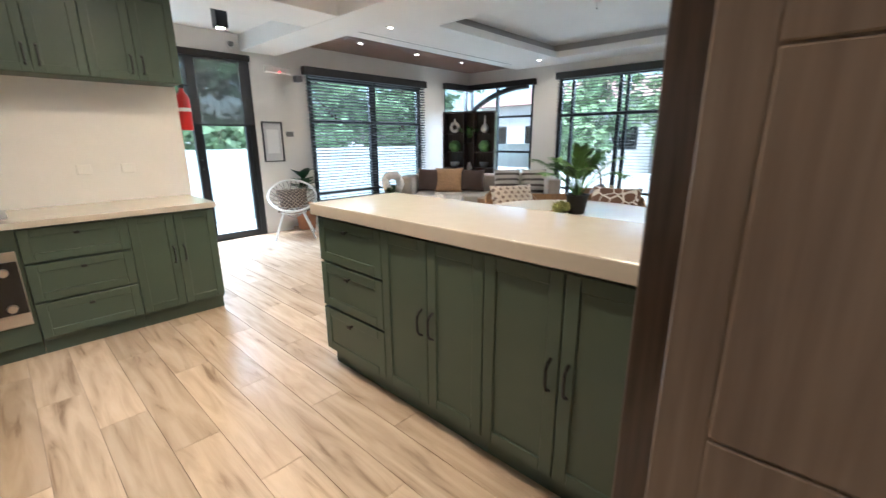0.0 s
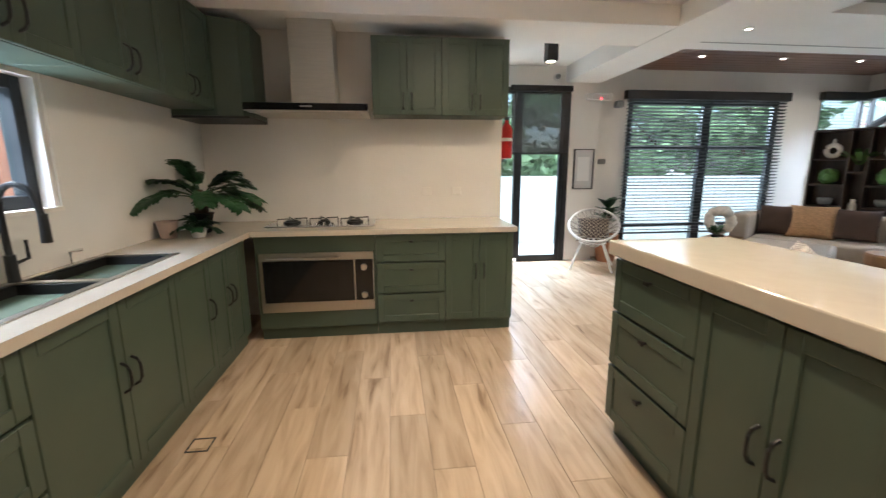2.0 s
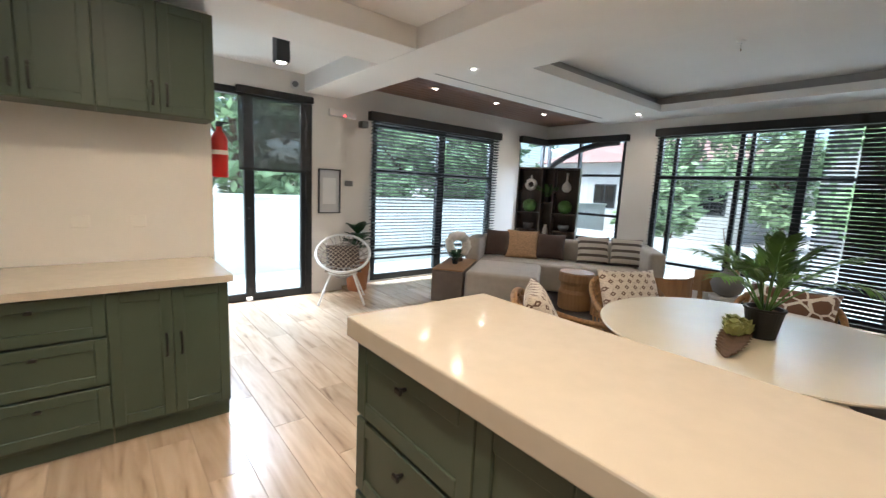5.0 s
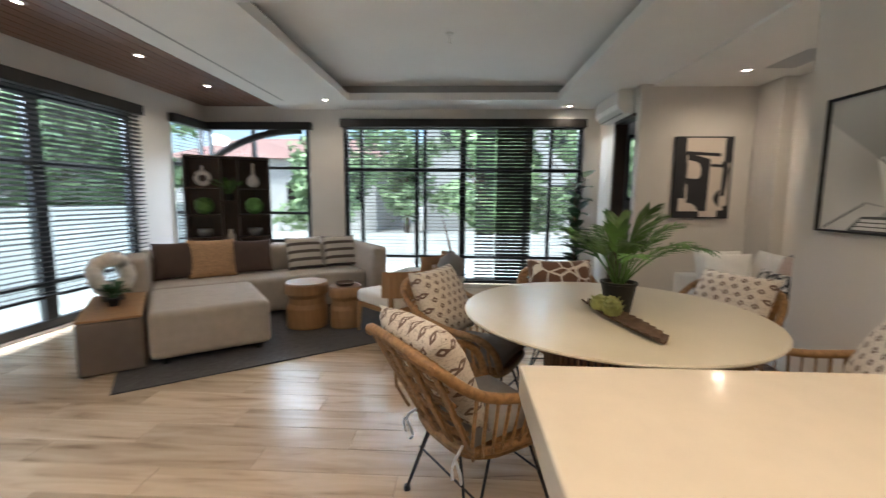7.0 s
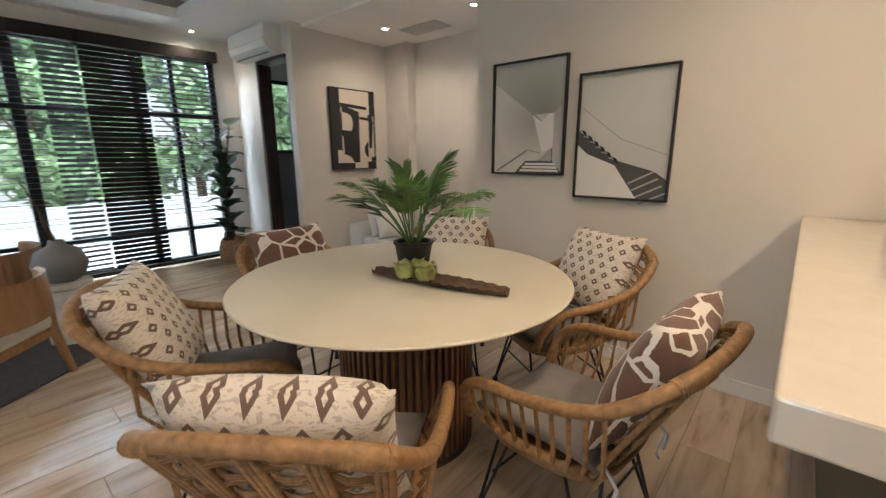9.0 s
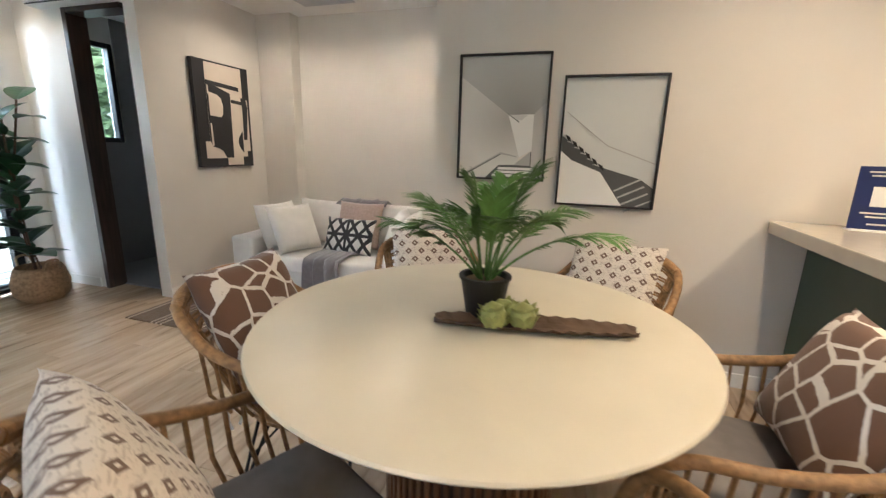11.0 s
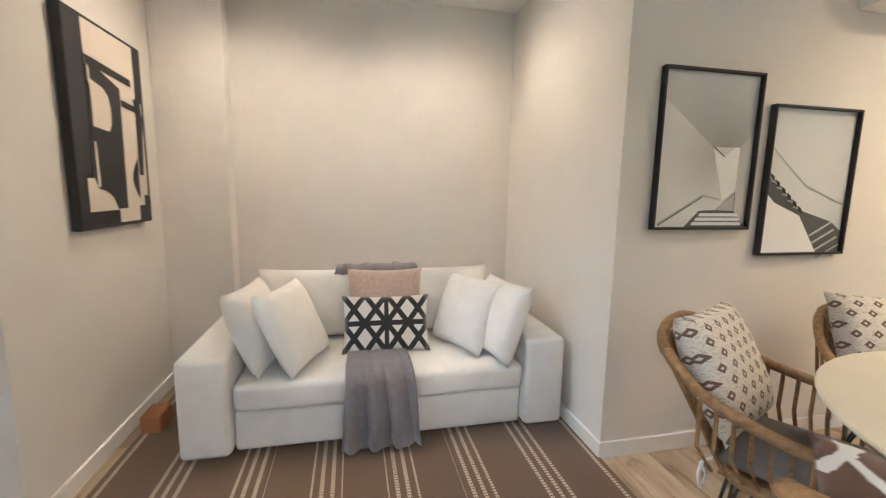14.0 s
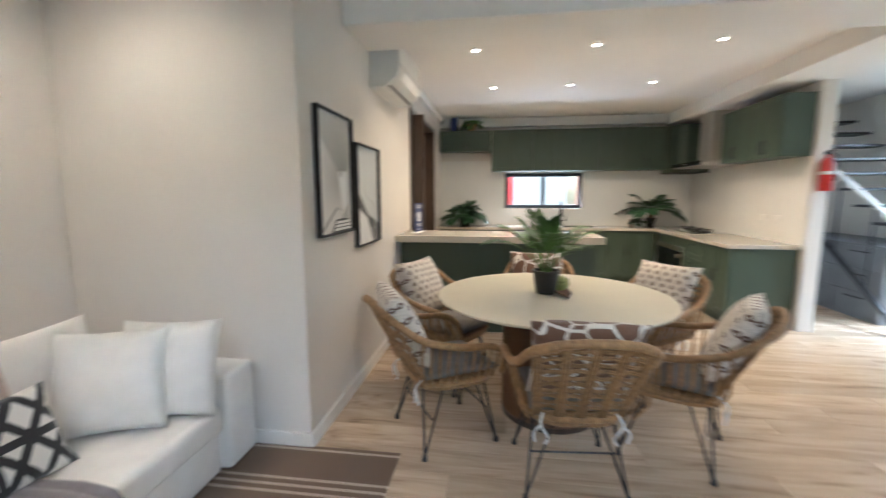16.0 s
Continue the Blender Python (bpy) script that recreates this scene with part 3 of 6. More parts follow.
setting("ceiling_lobby", "white plaster ceiling by the glass door", boxes((KW, HW + W, 2.74, 2.43, NWD, 2.84)), CEIL, "ceiling")
setting("ceiling_hall", "plain white hall ceiling", boxes((-1.7, -2.45, 2.7, 3.33, SW - W, 2.8)), CEIL, "ceiling")
setting("ceiling_bathroom", "white bathroom ceiling", boxes((6.2, -2.25, 2.6, EW, 0.06, 2.7)), CEIL, "ceiling")
setting("beam_long", "white plastered ceiling beam across the room", boxes((2.43, SW, 2.535, 2.94, NW, 2.9), bevel=0.005), CEIL, "beam")
setting("beam_hob", "cream plastered ceiling beam over the hob", boxes((KW, 3.85, 2.535, 2.428, HW + W, 2.9), bevel=0.005), CEIL, "beam")
setting("trim_sink", "cream plaster ledge above the wall cabinets", boxes((KW, SW, 2.56, -1.56, 3.85, 2.7), (-1.56, SW, 2.62, 2.43, SW + 0.06, 2.7)), CEIL, "trim")
setting("trim_slot", "narrow dark linear air slot in the ceiling", boxes((3.4, 4.86, CZ - 0.003, 6.9, 4.885, CZ + 0.002)), COVE, "trim")
# skirting
setting("baseboard", "white painted skirting boards", boxes((1.45, SW, 0, 3.645, SW + 0.015, 0.09), (3.63, -1.28, 0, 3.645, SW, 0.09), (6.065, -1.13, 0, 6.08, 0.2, 0.09), (3.645, -1.28, 0, 5.66, -1.265, 0.09), (EW - 0.015, 4.2, 0, EW, 6.39, 0.09), (6.02, NW - 0.015, 0, EW - 0.015, NW, 0.09), (BX1 + 0.09, 0.2, 0, EW - 0.015, 0.215, 0.09), bevel=0.003), WHITE, "baseboard")

# ---- windows ----


def window(name, label, m, w, h, verticals, horizontals, fr=0.05, depth=0.07, stiles=()):
    """A framed window in its x-z plane: members at the given fractions, one pane in each field."""
    ob = tagged(new(name), label, "window", kind="structure")
    ob.matrix_basis = m
    part("window_frame", boxes((0, -depth / 2, 0, fr, depth / 2, h), (w - fr, -depth / 2, 0, w, depth / 2, h), (fr, -depth / 2, 0, w - fr, depth / 2, fr), (fr, -depth / 2, h - fr, w - fr, depth / 2, h), bevel=0.004), FRAME, ob)
    xs = [0] + [v * w for v in verticals] + [w]
    for v, wd in zip(verticals, stiles or [fr] * len(verticals)):
        part("mullion", boxes((v * w - wd / 2, -depth / 2 - 0.004, fr, v * w + wd / 2, depth / 2 + 0.004, h - fr), bevel=0.004), FRAME, ob)
    for hz in horizontals:
        part("transom", boxes((fr, -0.025, hz - 0.022, w - fr, 0.025, hz + 0.022), bevel=0.004), FRAME, ob)
    for a, c in zip(xs, xs[1:]):
        p = part("pane", boxes((a + 0.01, -0.004, 0.01, c - 0.01, 0.004, h - 0.01)), GLASS, ob)
        p.visible_shadow = False
    return ob


def blind(label, m, w, drop, slats, tilt=8, wdt=0.05, head=True, group="window blinds"):
    """A venetian blind hanging from z = 0 in its x-z plane."""
    ob = thing("venetian_blind", label, "blind", m, group)
    if head:
        part("headrail", boxes((-0.04, -0.05, -0.02, w + 0.04, 0.05, 0.10), bevel=0.006), SLAT, ob)
    bm = boxes((0, -wdt / 2, -0.0014, w, wdt / 2, 0.0014))
    first = part("slat", bm, SLAT, ob)
    first.matrix_basis = pose(0, 0, -0.05, tilt)
    for i in range(1, slats):
        share("slat", first, pose(0, 0, -0.05 - drop * i / slats, tilt + 2.5 * math.sin(i * 1.7)), ob)
    part("bottom_rail", boxes((0, -0.025, -drop - 0.06, w, 0.025, -drop - 0.035), bevel=0.004), SLAT, ob)
    for x in (0.15 * w, 0.85 * w):
        part("cord", rod([(x, 0.0, 0), (x, 0.0, -drop - 0.04)], 0.0015, 4), SLAT, ob)
    return ob


window("window_1", "wide dark aluminium sliding window to the garden", pose(3.5, NW + 0.06, 0.02), 2.5, 2.36, (0.52,), (0.46, 1.64), fr=0.09, stiles=(0.14,))
blind("dark slatted blind half open over the garden window", pose(3.44, NW - 0.07, 2.37), 1.32, 1.95, 40, -22)
blind("dark slatted blind half open over the garden window", pose(4.80, NW - 0.07, 2.37), 1.22, 1.95, 40, -22)
E_POSE = pose(EW + 0.06, 4.18, 0.0, 0, 0, -90)
window("window_2", "tall dark aluminium sliding windows to the terrace", E_POSE, 3.73, 2.5, (0.075, 0.31, 0.345, 0.505, 0.77, 0.87), (0.42, 1.80), fr=0.07, stiles=(0.05, 0.06, 0.05, 0.10, 0.06, 0.05))
for y0, wd, n, tl, dr in ((4.16, 1.0, 44, -9, 2.36), (3.12, 0.98, 44, -9, 2.36), (2.10, 0.30, 44, -35, 2.36), (1.78, 0.55, 44, -66, 2.36), (1.20, 0.72, 44, -11, 2.36)):
    blind("dark slatted blind over the terrace window" if tl > -20 else "dark slatted blind tilted nearly shut over the terrace window", pose(EW - 0.07, y0, 2.46, 0, 0, -90), wd, dr, n, tl)
window("window_3", "dark framed corner window behind the shelves", pose(EW + 0.06, 6.38, 0.62, 0, 0, -90), 1.64, 1.85, (0.45,), (0.48, 1.2))
window("window_4", "narrow dark framed corner window", pose(6.69, NW + 0.06, 0.62), 0.80, 1.85, (), (0.5, 1.2))
blind("dark slatted blind on the narrow corner window", pose(6.66, NW - 0.07, 2.40), 0.78, 1.6, 34, 6)
ob = thing("blind_valance", "dark timber valance with an arched lower edge in the corner window", "valance")
part("headrail", boxes((EW - 0.12, 4.66, 2.40, EW - 0.01, 6.30, 2.51), bevel=0.006), SLAT, ob)
bm = bmesh.new()
pts = [(EW - 0.05, 6.28 - 1.45 * s, 1.92 + 0.47 * math.sin(0.5 * math.pi * s ** 0.8)) for s in [k / 14 for k in range(15)]]
tube(bm, pts, 0.055, 8)
part("arch_trim", bm, SLAT, ob, "curved dark timber arch")

# glass door with its screen shade
ob = tagged(new("door_1"), "black framed glazed garden door under a dark screen shade", "door", kind="structure")
part("door_frame", boxes((0.95, NWD - 0.01, 0, 1.0, NWD + 0.08, 2.46), (2.44, NWD - 0.01, 0, 2.52, NWD + 0.08, 2.46), (1.0, NWD - 0.01, 2.38, 2.44, NWD + 0.08, 2.46), (1.72, NWD - 0.005, 0.05, 1.80, NWD + 0.06, 2.38), (1.80, NWD, 0.0, 2.44, NWD + 0.06, 0.09), (1.0, NWD, 0.0, 1.72, NWD + 0.06, 0.09), (1.80, NWD, 0.09, 1.83, NWD + 0.05, 2.38), (2.38, NWD, 0.09, 2.44, NWD + 0.05, 2.38), bevel=0.004), FRAME, ob)
part("door_handle", rod([(1.76, NWD - 0.01, 1.0), (1.76, NWD - 0.05, 1.0), (1.76, NWD - 0.05, 1.12), (1.76, NWD - 0.01, 1.12)], 0.008), BLACK, ob)
part("pane", boxes((1.0, NWD + 0.03, 0.05, 2.44, NWD + 0.038, 2.40)), GLASS, ob).visible_shadow = False
ob = thing("roller_shade", "dark see-through screen shade drawn half down the glass door", "blind")
part("shade_cloth", boxes((1.66, NWD - 0.03, 1.57, 2.50, NWD - 0.027, 2.44)), SHADE, ob)
part("roller", boxes((1.64, NWD - 0.07, 2.40, 2.52, NWD - 0.011, 2.48), bevel=0.012, segs=2), SLAT, ob)
part("bottom_bar", boxes((1.66, NWD - 0.036, 1.555, 2.50, NWD - 0.022, 1.58), bevel=0.003), SLAT, ob)

window("window_7", "small black framed stair window", pose(0.05, NWD + 0.06, 1.7), 0.75, 0.65, (), ())
# kitchen window
ob = window("window_5", "small black sliding kitchen window over the sink", pose(KW - 0.09, SWY1, SWZ0, 0, 0, -90), SWY1 - SWY0, SWZ1 - SWZ0, (0.5,), (), fr=0.06)
setting("sill_1", "white window reveal", boxes((KW - 0.05, SWY0 - 0.03, SWZ0 - 0.02, KW + 0.02, SWY1 + 0.03, SWZ0)), WHITE, "sill")

# entry: frame and the dark open door
ob = tagged(new("door_frame_1"), "dark stained timber door frame of the entry", "door frame", kind="structure")
part("jamb", boxes((DX1 - 0.05, SW - W - 0.03, 0, DX1, SW + 0.15, DH), bevel=0.004), DARKWOOD, ob)
part("jamb", boxes((DX0, SW - W - 0.03, 0, DX0 + 0.05, SW + 0.10, DH), bevel=0.004), DARKWOOD, ob)
part("lintel", boxes((DX0 + 0.05, SW - W - 0.03, DH - 0.05, DX1 - 0.05, SW + 0.10, DH), bevel=0.004), DARKWOOD, ob)
part("casing", boxes((DX1, SW, 0, DX1 + 0.07, SW + 0.018, DH + 0.07), (DX0 - 0.07, SW, 0, DX0, SW + 0.018, DH + 0.07), (DX0, SW, DH, DX1, SW + 0.018, DH + 0.07), bevel=0.004), DARKWOOD, ob)
ob = tagged(new("door_2"), "dark brown panelled timber door standing open", "door", kind="structure")
bm = boxes((0, -0.022, 0, 1.02, 0.022, DH - 0.06), bevel=0.004)
part("leaf", bm, DOORWOOD, ob)
for a, c, d, e2 in ((0.10, 0.02, 0.92, 0.765), (0.10, 0.77, 0.92, 1.505), (0.10, 1.51, 0.92, 2.26)):
    part("panel", boxes((a, -0.028, c, d, -0.018, e2), bevel=0.004), DOORWOOD, ob)
ob.matrix_basis = pose(DX1 - 0.085, SW + 0.06, 0.01, 0, 0, -89)

# bathroom doorway
ob = tagged(new("door_frame_2"), "dark timber frame of the bathroom doorway", "door frame", kind="structure")
part("jamb", boxes((BX1 - 0.03, 0.05, 0, BX1 + 0.02, 0.215, BH), bevel=0.003), DARKWOOD, ob)
part("jamb", boxes((6.2, 0.05, 0, 6.225, 0.19, BH), bevel=0.003), DARKWOOD, ob)
part("lintel", boxes((6.225, 0.05, BH - 0.04, BX1 - 0.03, 0.215, BH), bevel=0.003), DARKWOOD, ob)
window("window_6", "slim frosted bathroom window", pose(EW + 0.04, -0.22, 1.35, 0, 0, -90), 0.40, 1.0, (), ())
ob = thing("toilet", "white ceramic toilet in the grey bathroom", "toilet", pose(7.12, -0.80, 0.012))
part("bowl", lathe([(0.11, 0), (0.12, 0.02), (0.10, 0.14), (0.15, 0.30), (0.19, 0.38), (0.19, 0.40), (0.15, 0.40), (0.12, 0.30), (0.0001, 0.24)]), PLASTIC, ob, smooth=True)
part("seat", lathe([(0.135, 0.402), (0.195, 0.402), (0.195, 0.42), (0.135, 0.42), (0.135, 0.402)]), PLASTIC, ob)
part("cistern", boxes((-0.19, -0.38, 0.0, 0.19, -0.17, 0.74), bevel=0.03, segs=2), PLASTIC, ob)


# ---- kitchen ----
def shaker(w, h, rail=0.055):
    """A framed door or drawer front: outer frame proud of a recessed field, front at y = 0."""
    bm = boxes((0, 0, 0, rail, 0.02, h), (w - rail, 0, 0, w, 0.02, h), (rail, 0, 0, w - rail, 0.02, rail), (rail, 0, h - rail, w - rail, 0.02, h), bevel=0.003)
    return box(bm, rail - 0.004, 0.008, rail - 0.004, w - rail + 0.004, 0.016, h - rail + 0.004)


def bow_handle(x, z, ln=0.13, vertical=True):
    pts = [(0, 0.0, -ln / 2), (0, -0.022, -ln / 2 + 0.012), (0, -0.032, -ln / 4), (0, -0.034, 0), (0, -0.032, ln / 4), (0, -0.022, ln / 2 - 0.012), (0, 0.0, ln / 2)]
    return rod([(x + (0 if vertical else p[2]), p[1], z + (p[2] if vertical else 0)) for p in pts], 0.0065, 8)


def base_unit(m, w, z1, fronts, label, depth=0.54, toe=0.10, wall=False, z0=0.0):
    """A cabinet with its front in the plane y = 0 facing -y. fronts: doors (x, width, handle side) or drawers."""
    ob = thing("wall_cabinet" if wall else "base_cabinet", label, "cabinet", m, "green kitchen cabinets")
    low = z0 if wall else toe
    part("body", boxes((0.001, 0.022, low, w - 0.001, depth, z1), bevel=0.002), GREEN, ob)
    if not wall:
        part("plinth", boxes((0.001, 0.06, 0, w - 0.001, 0.08, toe)), GREEN, ob, "dark green recessed plinth")
    for f in fronts:
        kind, a, c, za, zb, side = f
        d = part("door" if kind == "d" else "drawer", shaker(c - a - 0.004, zb - za - 0.004), GREEN, ob)
        d.matrix_basis = pose(a + 0.002, 0, za + 0.002)
        if kind == "d":
            hx = (c - a) - 0.035 if side == "r" else 0.035
            hz = 0.11 if wall else (zb - za) * (0.56 if zb < 0.9 else 0.52) if side != "t" else zb - za - 0.12
            part("handle", bow_handle(hx, hz), BLACK, d, "black bow handle")
        else:
            bm = rod([((c - a) / 2, 0.0, zb - za - 0.055), ((c - a) / 2, -0.022, zb - za - 0.055)], [0.006, 0.009], 10)
            part("knob", box(bm, (c - a) / 2 - 0.016, -0.03, zb - za - 0.064, (c - a) / 2 + 0.016, -0.02, zb - za - 0.046, 0.003), BLACK, d, "small black knob")
    return ob


TH = 0.855
# hob run: front at y = 3.62
base_unit(pose(-1.08, 3.62, 0), 0.93, TH, [], "green base cabinet round a built-in oven", 0.66)
base_unit(pose(-0.15, 3.62, 0), 0.56, TH, [("w", 0, 0.56, 0.12, 0.36, ""), ("w", 0, 0.56, 0.37, 0.62, ""), ("w", 0, 0.56, 0.63, 0.85, "")], "green base cabinet with three drawers", 0.66)
base_unit(pose(0.41, 3.62, 0), 0.57, TH, [("d", 0, 0.285, 0.12, 0.85, "r"), ("d", 0.285, 0.57, 0.12, 0.85, "l")], "green base cabinet with two doors", 0.66)
# sink run: front at x = -1.12, facing +x
def west(y, z=0):
    return pose(-1.12, y, z, 0, 0, 90)


for y0, y1, fr in ((0.20, 0.76, "d2"), (0.76, 1.62, "dr"), (1.62, 2.52, "d2"), (2.52, 2.92, "d1"), (2.92, 3.46, "d2"), (3.46, 3.61, "")):
    w = y1 - y0
    if fr == "dr":
        fs = [("w", 0, w, 0.12, 0.36, ""), ("w", 0, w, 0.37, 0.62, ""), ("w", 0, w, 0.63, 0.85, "")]
    elif fr == "d1":
        fs = [("d", 0, w, 0.12, 0.85, "r")]
    elif not fr:
        fs = []
    else:
        fs = [("d", 0, w / 2, 0.12, 0.85, "r"), ("d", w / 2, w, 0.12, 0.85, "l")]
    base_unit(west(y0), w, TH, fs, "green base cabinet below the sink window" if fr != "dr" else "green base cabinet with wide drawers", 0.52)
bm = boxes((KW + 0.012, SW + 0.002, 0.86, -1.09, 1.68, 0.90), (KW + 0.012, 2.78, 0.86, -1.09, HW - 0.014, 0.90), (KW + 0.012, 1.68, 0.86, -1.60, 2.78, 0.90), (-1.22, 1.68, 0.86, -1.09, 2.78, 0.90), (-1.09, 3.585, 0.86, 1.0, HW - 0.014, 0.90))
tagged(part("worktop", bm, QUARTZ), "cream quartz worktop along the sink and hob", "worktop")
# sink
ob = thing("sink", "dark double bowl sink with a black tap", "sink")
for y0, y1 in ((1.70, 2.20), (2.24, 2.76)):
    part("bowl", boxes((-1.58, y0, 0.70, -1.24, y1, 0.71), (-1.58, y0, 0.71, -1.57, y1, 0.897), (-1.25, y0, 0.71, -1.24, y1, 0.897), (-1.57, y0, 0.71, -1.25, y0 + 0.01, 0.897), (-1.57, y1 - 0.01, 0.71, -1.25, y1, 0.897)), POT, ob)
part("rim", boxes((-1.61, 1.67, 0.901, -1.58, 2.79, 0.906), (-1.24, 1.67, 0.901, -1.21, 2.79, 0.906), (-1.58, 1.67, 0.901, -1.24, 1.70, 0.906), (-1.58, 2.76, 0.901, -1.24, 2.79, 0.906), (-1.58, 2.20, 0.898, -1.24, 2.24, 0.904)), STEEL, ob)
ob = thing("tap", "tall matte black kitchen mixer tap", "tap", pose(-1.595, 2.22, 0.9))
part("base", cyl(bmesh.new(), 0, 0, 0, 0.12, 0.022, 0.020), BLACK, ob)
part("spout", rod(curve([(0, 0, 0.1), (0, 0, 0.34), (0.05, 0, 0.41), (0.12, 0, 0.38), (0.15, 0, 0.28)], 5), 0.013, 10), BLACK, ob)
part("nozzle", cyl(bmesh.new(), 0.152, 0, 0.17, 0.29, 0.020, 0.017), BLACK, ob)
part("lever", rod([(0, 0.02, 0.08), (0, 0.09, 0.09), (0, 0.09, 0.17)], 0.008), BLACK, ob)
ob = thing("soap_dispenser", "small chrome soap dispenser", "dispenser", pose(-1.6, 2.55, 0.9))
part("pump", rod([(0, 0, 0), (0, 0, 0.07), (0.06, 0, 0.08)], 0.008), CHROME, ob)
# oven
ob = thing("oven", "wide stainless steel built-in oven with black glass", "oven", pose(-1.06, 3.62, 0.24))
part("body", boxes((0.01, 0.0, 0.0, 0.89, 0.02, 0.48), bevel=0.003), STEEL, ob)
part("door_glass", boxes((0.04, -0.014, 0.085, 0.735, -0.001, 0.42), bevel=0.004), BLKGLASS, ob, "black oven door glass")
part("control_panel", boxes((0.745, -0.012, 0.085, 0.885, -0.001, 0.42), bevel=0.003), BLKGLASS, ob, "black control panel")
part("handle", rod([(0.08, -0.001, 0.44), (0.08, -0.04, 0.445), (0.62, -0.04, 0.445), (0.62, -0.001, 0.44)], 0.010), STEEL, ob)
for z in (0.13, 0.36):
    part("knob", rod([(0.815, -0.012, z), (0.815, -0.04, z)], [0.026, 0.023], 18), STEEL, ob, "round steel knob")
part("lower_trim", boxes((0.02, -0.004, 0.01, 0.735, -0.0005, 0.075), (0.745, -0.004, 0.01, 0.885, -0.0005, 0.075), bevel=0.002), STEEL, ob)
# hob
ob = thing("gas_hob", "stainless steel gas hob with black cast grates", "hob", pose(-1.02, 3.72, 0.9))
part("plate", boxes((0, 0, 0.0, 0.86, 0.46, 0.018), bevel=0.006), CHROME, ob)
for x, y, r in ((0.17, 0.23, 0.07), (0.43, 0.25, 0.05), (0.69, 0.23, 0.07)):
    part("burner", lathe([(r, 0.018), (r, 0.03), (r * 0.7, 0.034), (r * 0.7, 0.042), (0.0001, 0.044)], 20, x, y), BLACK, ob)
    bm = bmesh.new()
    for k in range(4):
        a = k * math.pi / 2 + 0.4
        tube(bm, [(x + 0.12 * math.cos(a), y + 0.12 * math.sin(a), 0.018), (x + 0.12 * math.cos(a), y + 0.12 * math.sin(a), 0.055), (x + 0.02 * math.cos(a), y + 0.02 * math.sin(a), 0.055)], 0.006, 6)
    part("grate", bm, BLACK, ob)
for k in range(4):
    part("knob", cyl(bmesh.new(), 0.34 + 0.06 * k, 0.055, 0.018, 0.04, 0.017, 0.015, 14), CHROME, ob)
# extractor
ob = thing("extractor_hood", "steel chimney extractor hood with a black edge", "extractor hood", pose(-1.11, 3.78, 1.80))
part("visor", boxes((0, 0, 0.005, 0.93, 0.51, 0.045), bevel=0.004), HOODSTEEL, ob)
part("front_edge", boxes((-0.002, -0.012, 0.012, 0.932, 0.0, 0.065), bevel=0.003), BLKGLASS, ob, "black glass front edge")
part("badge", boxes((0.42, -0.014, 0.034, 0.51, -0.0125, 0.046)), STEEL, ob)
part("chimney", boxes((0.31, 0.22, 0.045, 0.66, 0.50, 0.90), bevel=0.004), HOODSTEEL, ob)
part("filter", boxes((0.06, 0.05, -0.001, 0.87, 0.46, 0.004)), STEEL, ob)
# wall cabinets
base_unit(pose(-0.15, 3.99, 1.81), 0.58, 0.62, [("d", 0, 0.29, 0.0, 0.62, "r"), ("d", 0.29, 0.58, 0.0, 0.62, "l")], "green wall cabinet with two doors", 0.298, wall=True)
base_unit(pose(0.43, 3.99, 1.81), 0.58, 0.62, [("d", 0, 0.29, 0.0, 0.62, "r"), ("d", 0.29, 0.58, 0.0, 0.62, "l")], "green wall cabinet with two doors", 0.298, wall=True)
for y0, y1 in ((1.05, 1.72), (1.72, 2.42), (2.42, 3.11), (3.11, 3.80)):
    w = y1 - y0
    base_unit(pose(-1.32, y0, 1.81, 0, 0, 90), w, 0.66, [("d", 0, w / 2, 0, 0.66, "r"), ("d", w / 2, w, 0, 0.66, "l")], "long green wall cabinet over the sink window", 0.31, wall=True)
base_unit(pose(-1.32, 0.20, 2.14, 0, 0, 90), 0.84, 0.33, [("d", 0, 0.42, 0, 0.33, "r"), ("d", 0.42, 0.84, 0, 0.33, "l")], "short green wall cabinet by the corner", 0.31, wall=True)
ob = thing("corner_cabinet", "green corner wall cabinet beside the hood", "cabinet", pose(KW + 0.012, HW - 0.013, 1.77), "green kitchen cabinets")
bm = bmesh.new()
lo = [bm.verts.new(p) for p in ((0, 0, 0), (0.56, 0, 0), (0.56, -0.32, 0), (0.50, -0.42, 0), (0.33, -0.48, 0), (0, -0.48, 0))]
hi = [bm.verts.new(v.co + Vector((0, 0, 0.70))) for v in lo]
bm.faces.new(lo)
bm.faces.new(hi[::-1])
for i in range(6):
    bm.faces.new((lo[i], hi[i], hi[(i + 1) % 6], lo[(i + 1) % 6]))
bmesh.ops.recalc_face_normals(bm, faces=bm.faces)
part("body", bm, GREEN, ob)
part("base_trim", boxes((0, -0.48, -0.02, 0.56, 0, -0.002)), BLACK, ob)
# peninsula
PX0, PX1, PY1, PZ = 1.06, 1.45, 2.17, 0.955


def pen(y):
    return pose(PX0, y, 0, 0, 0, -90)


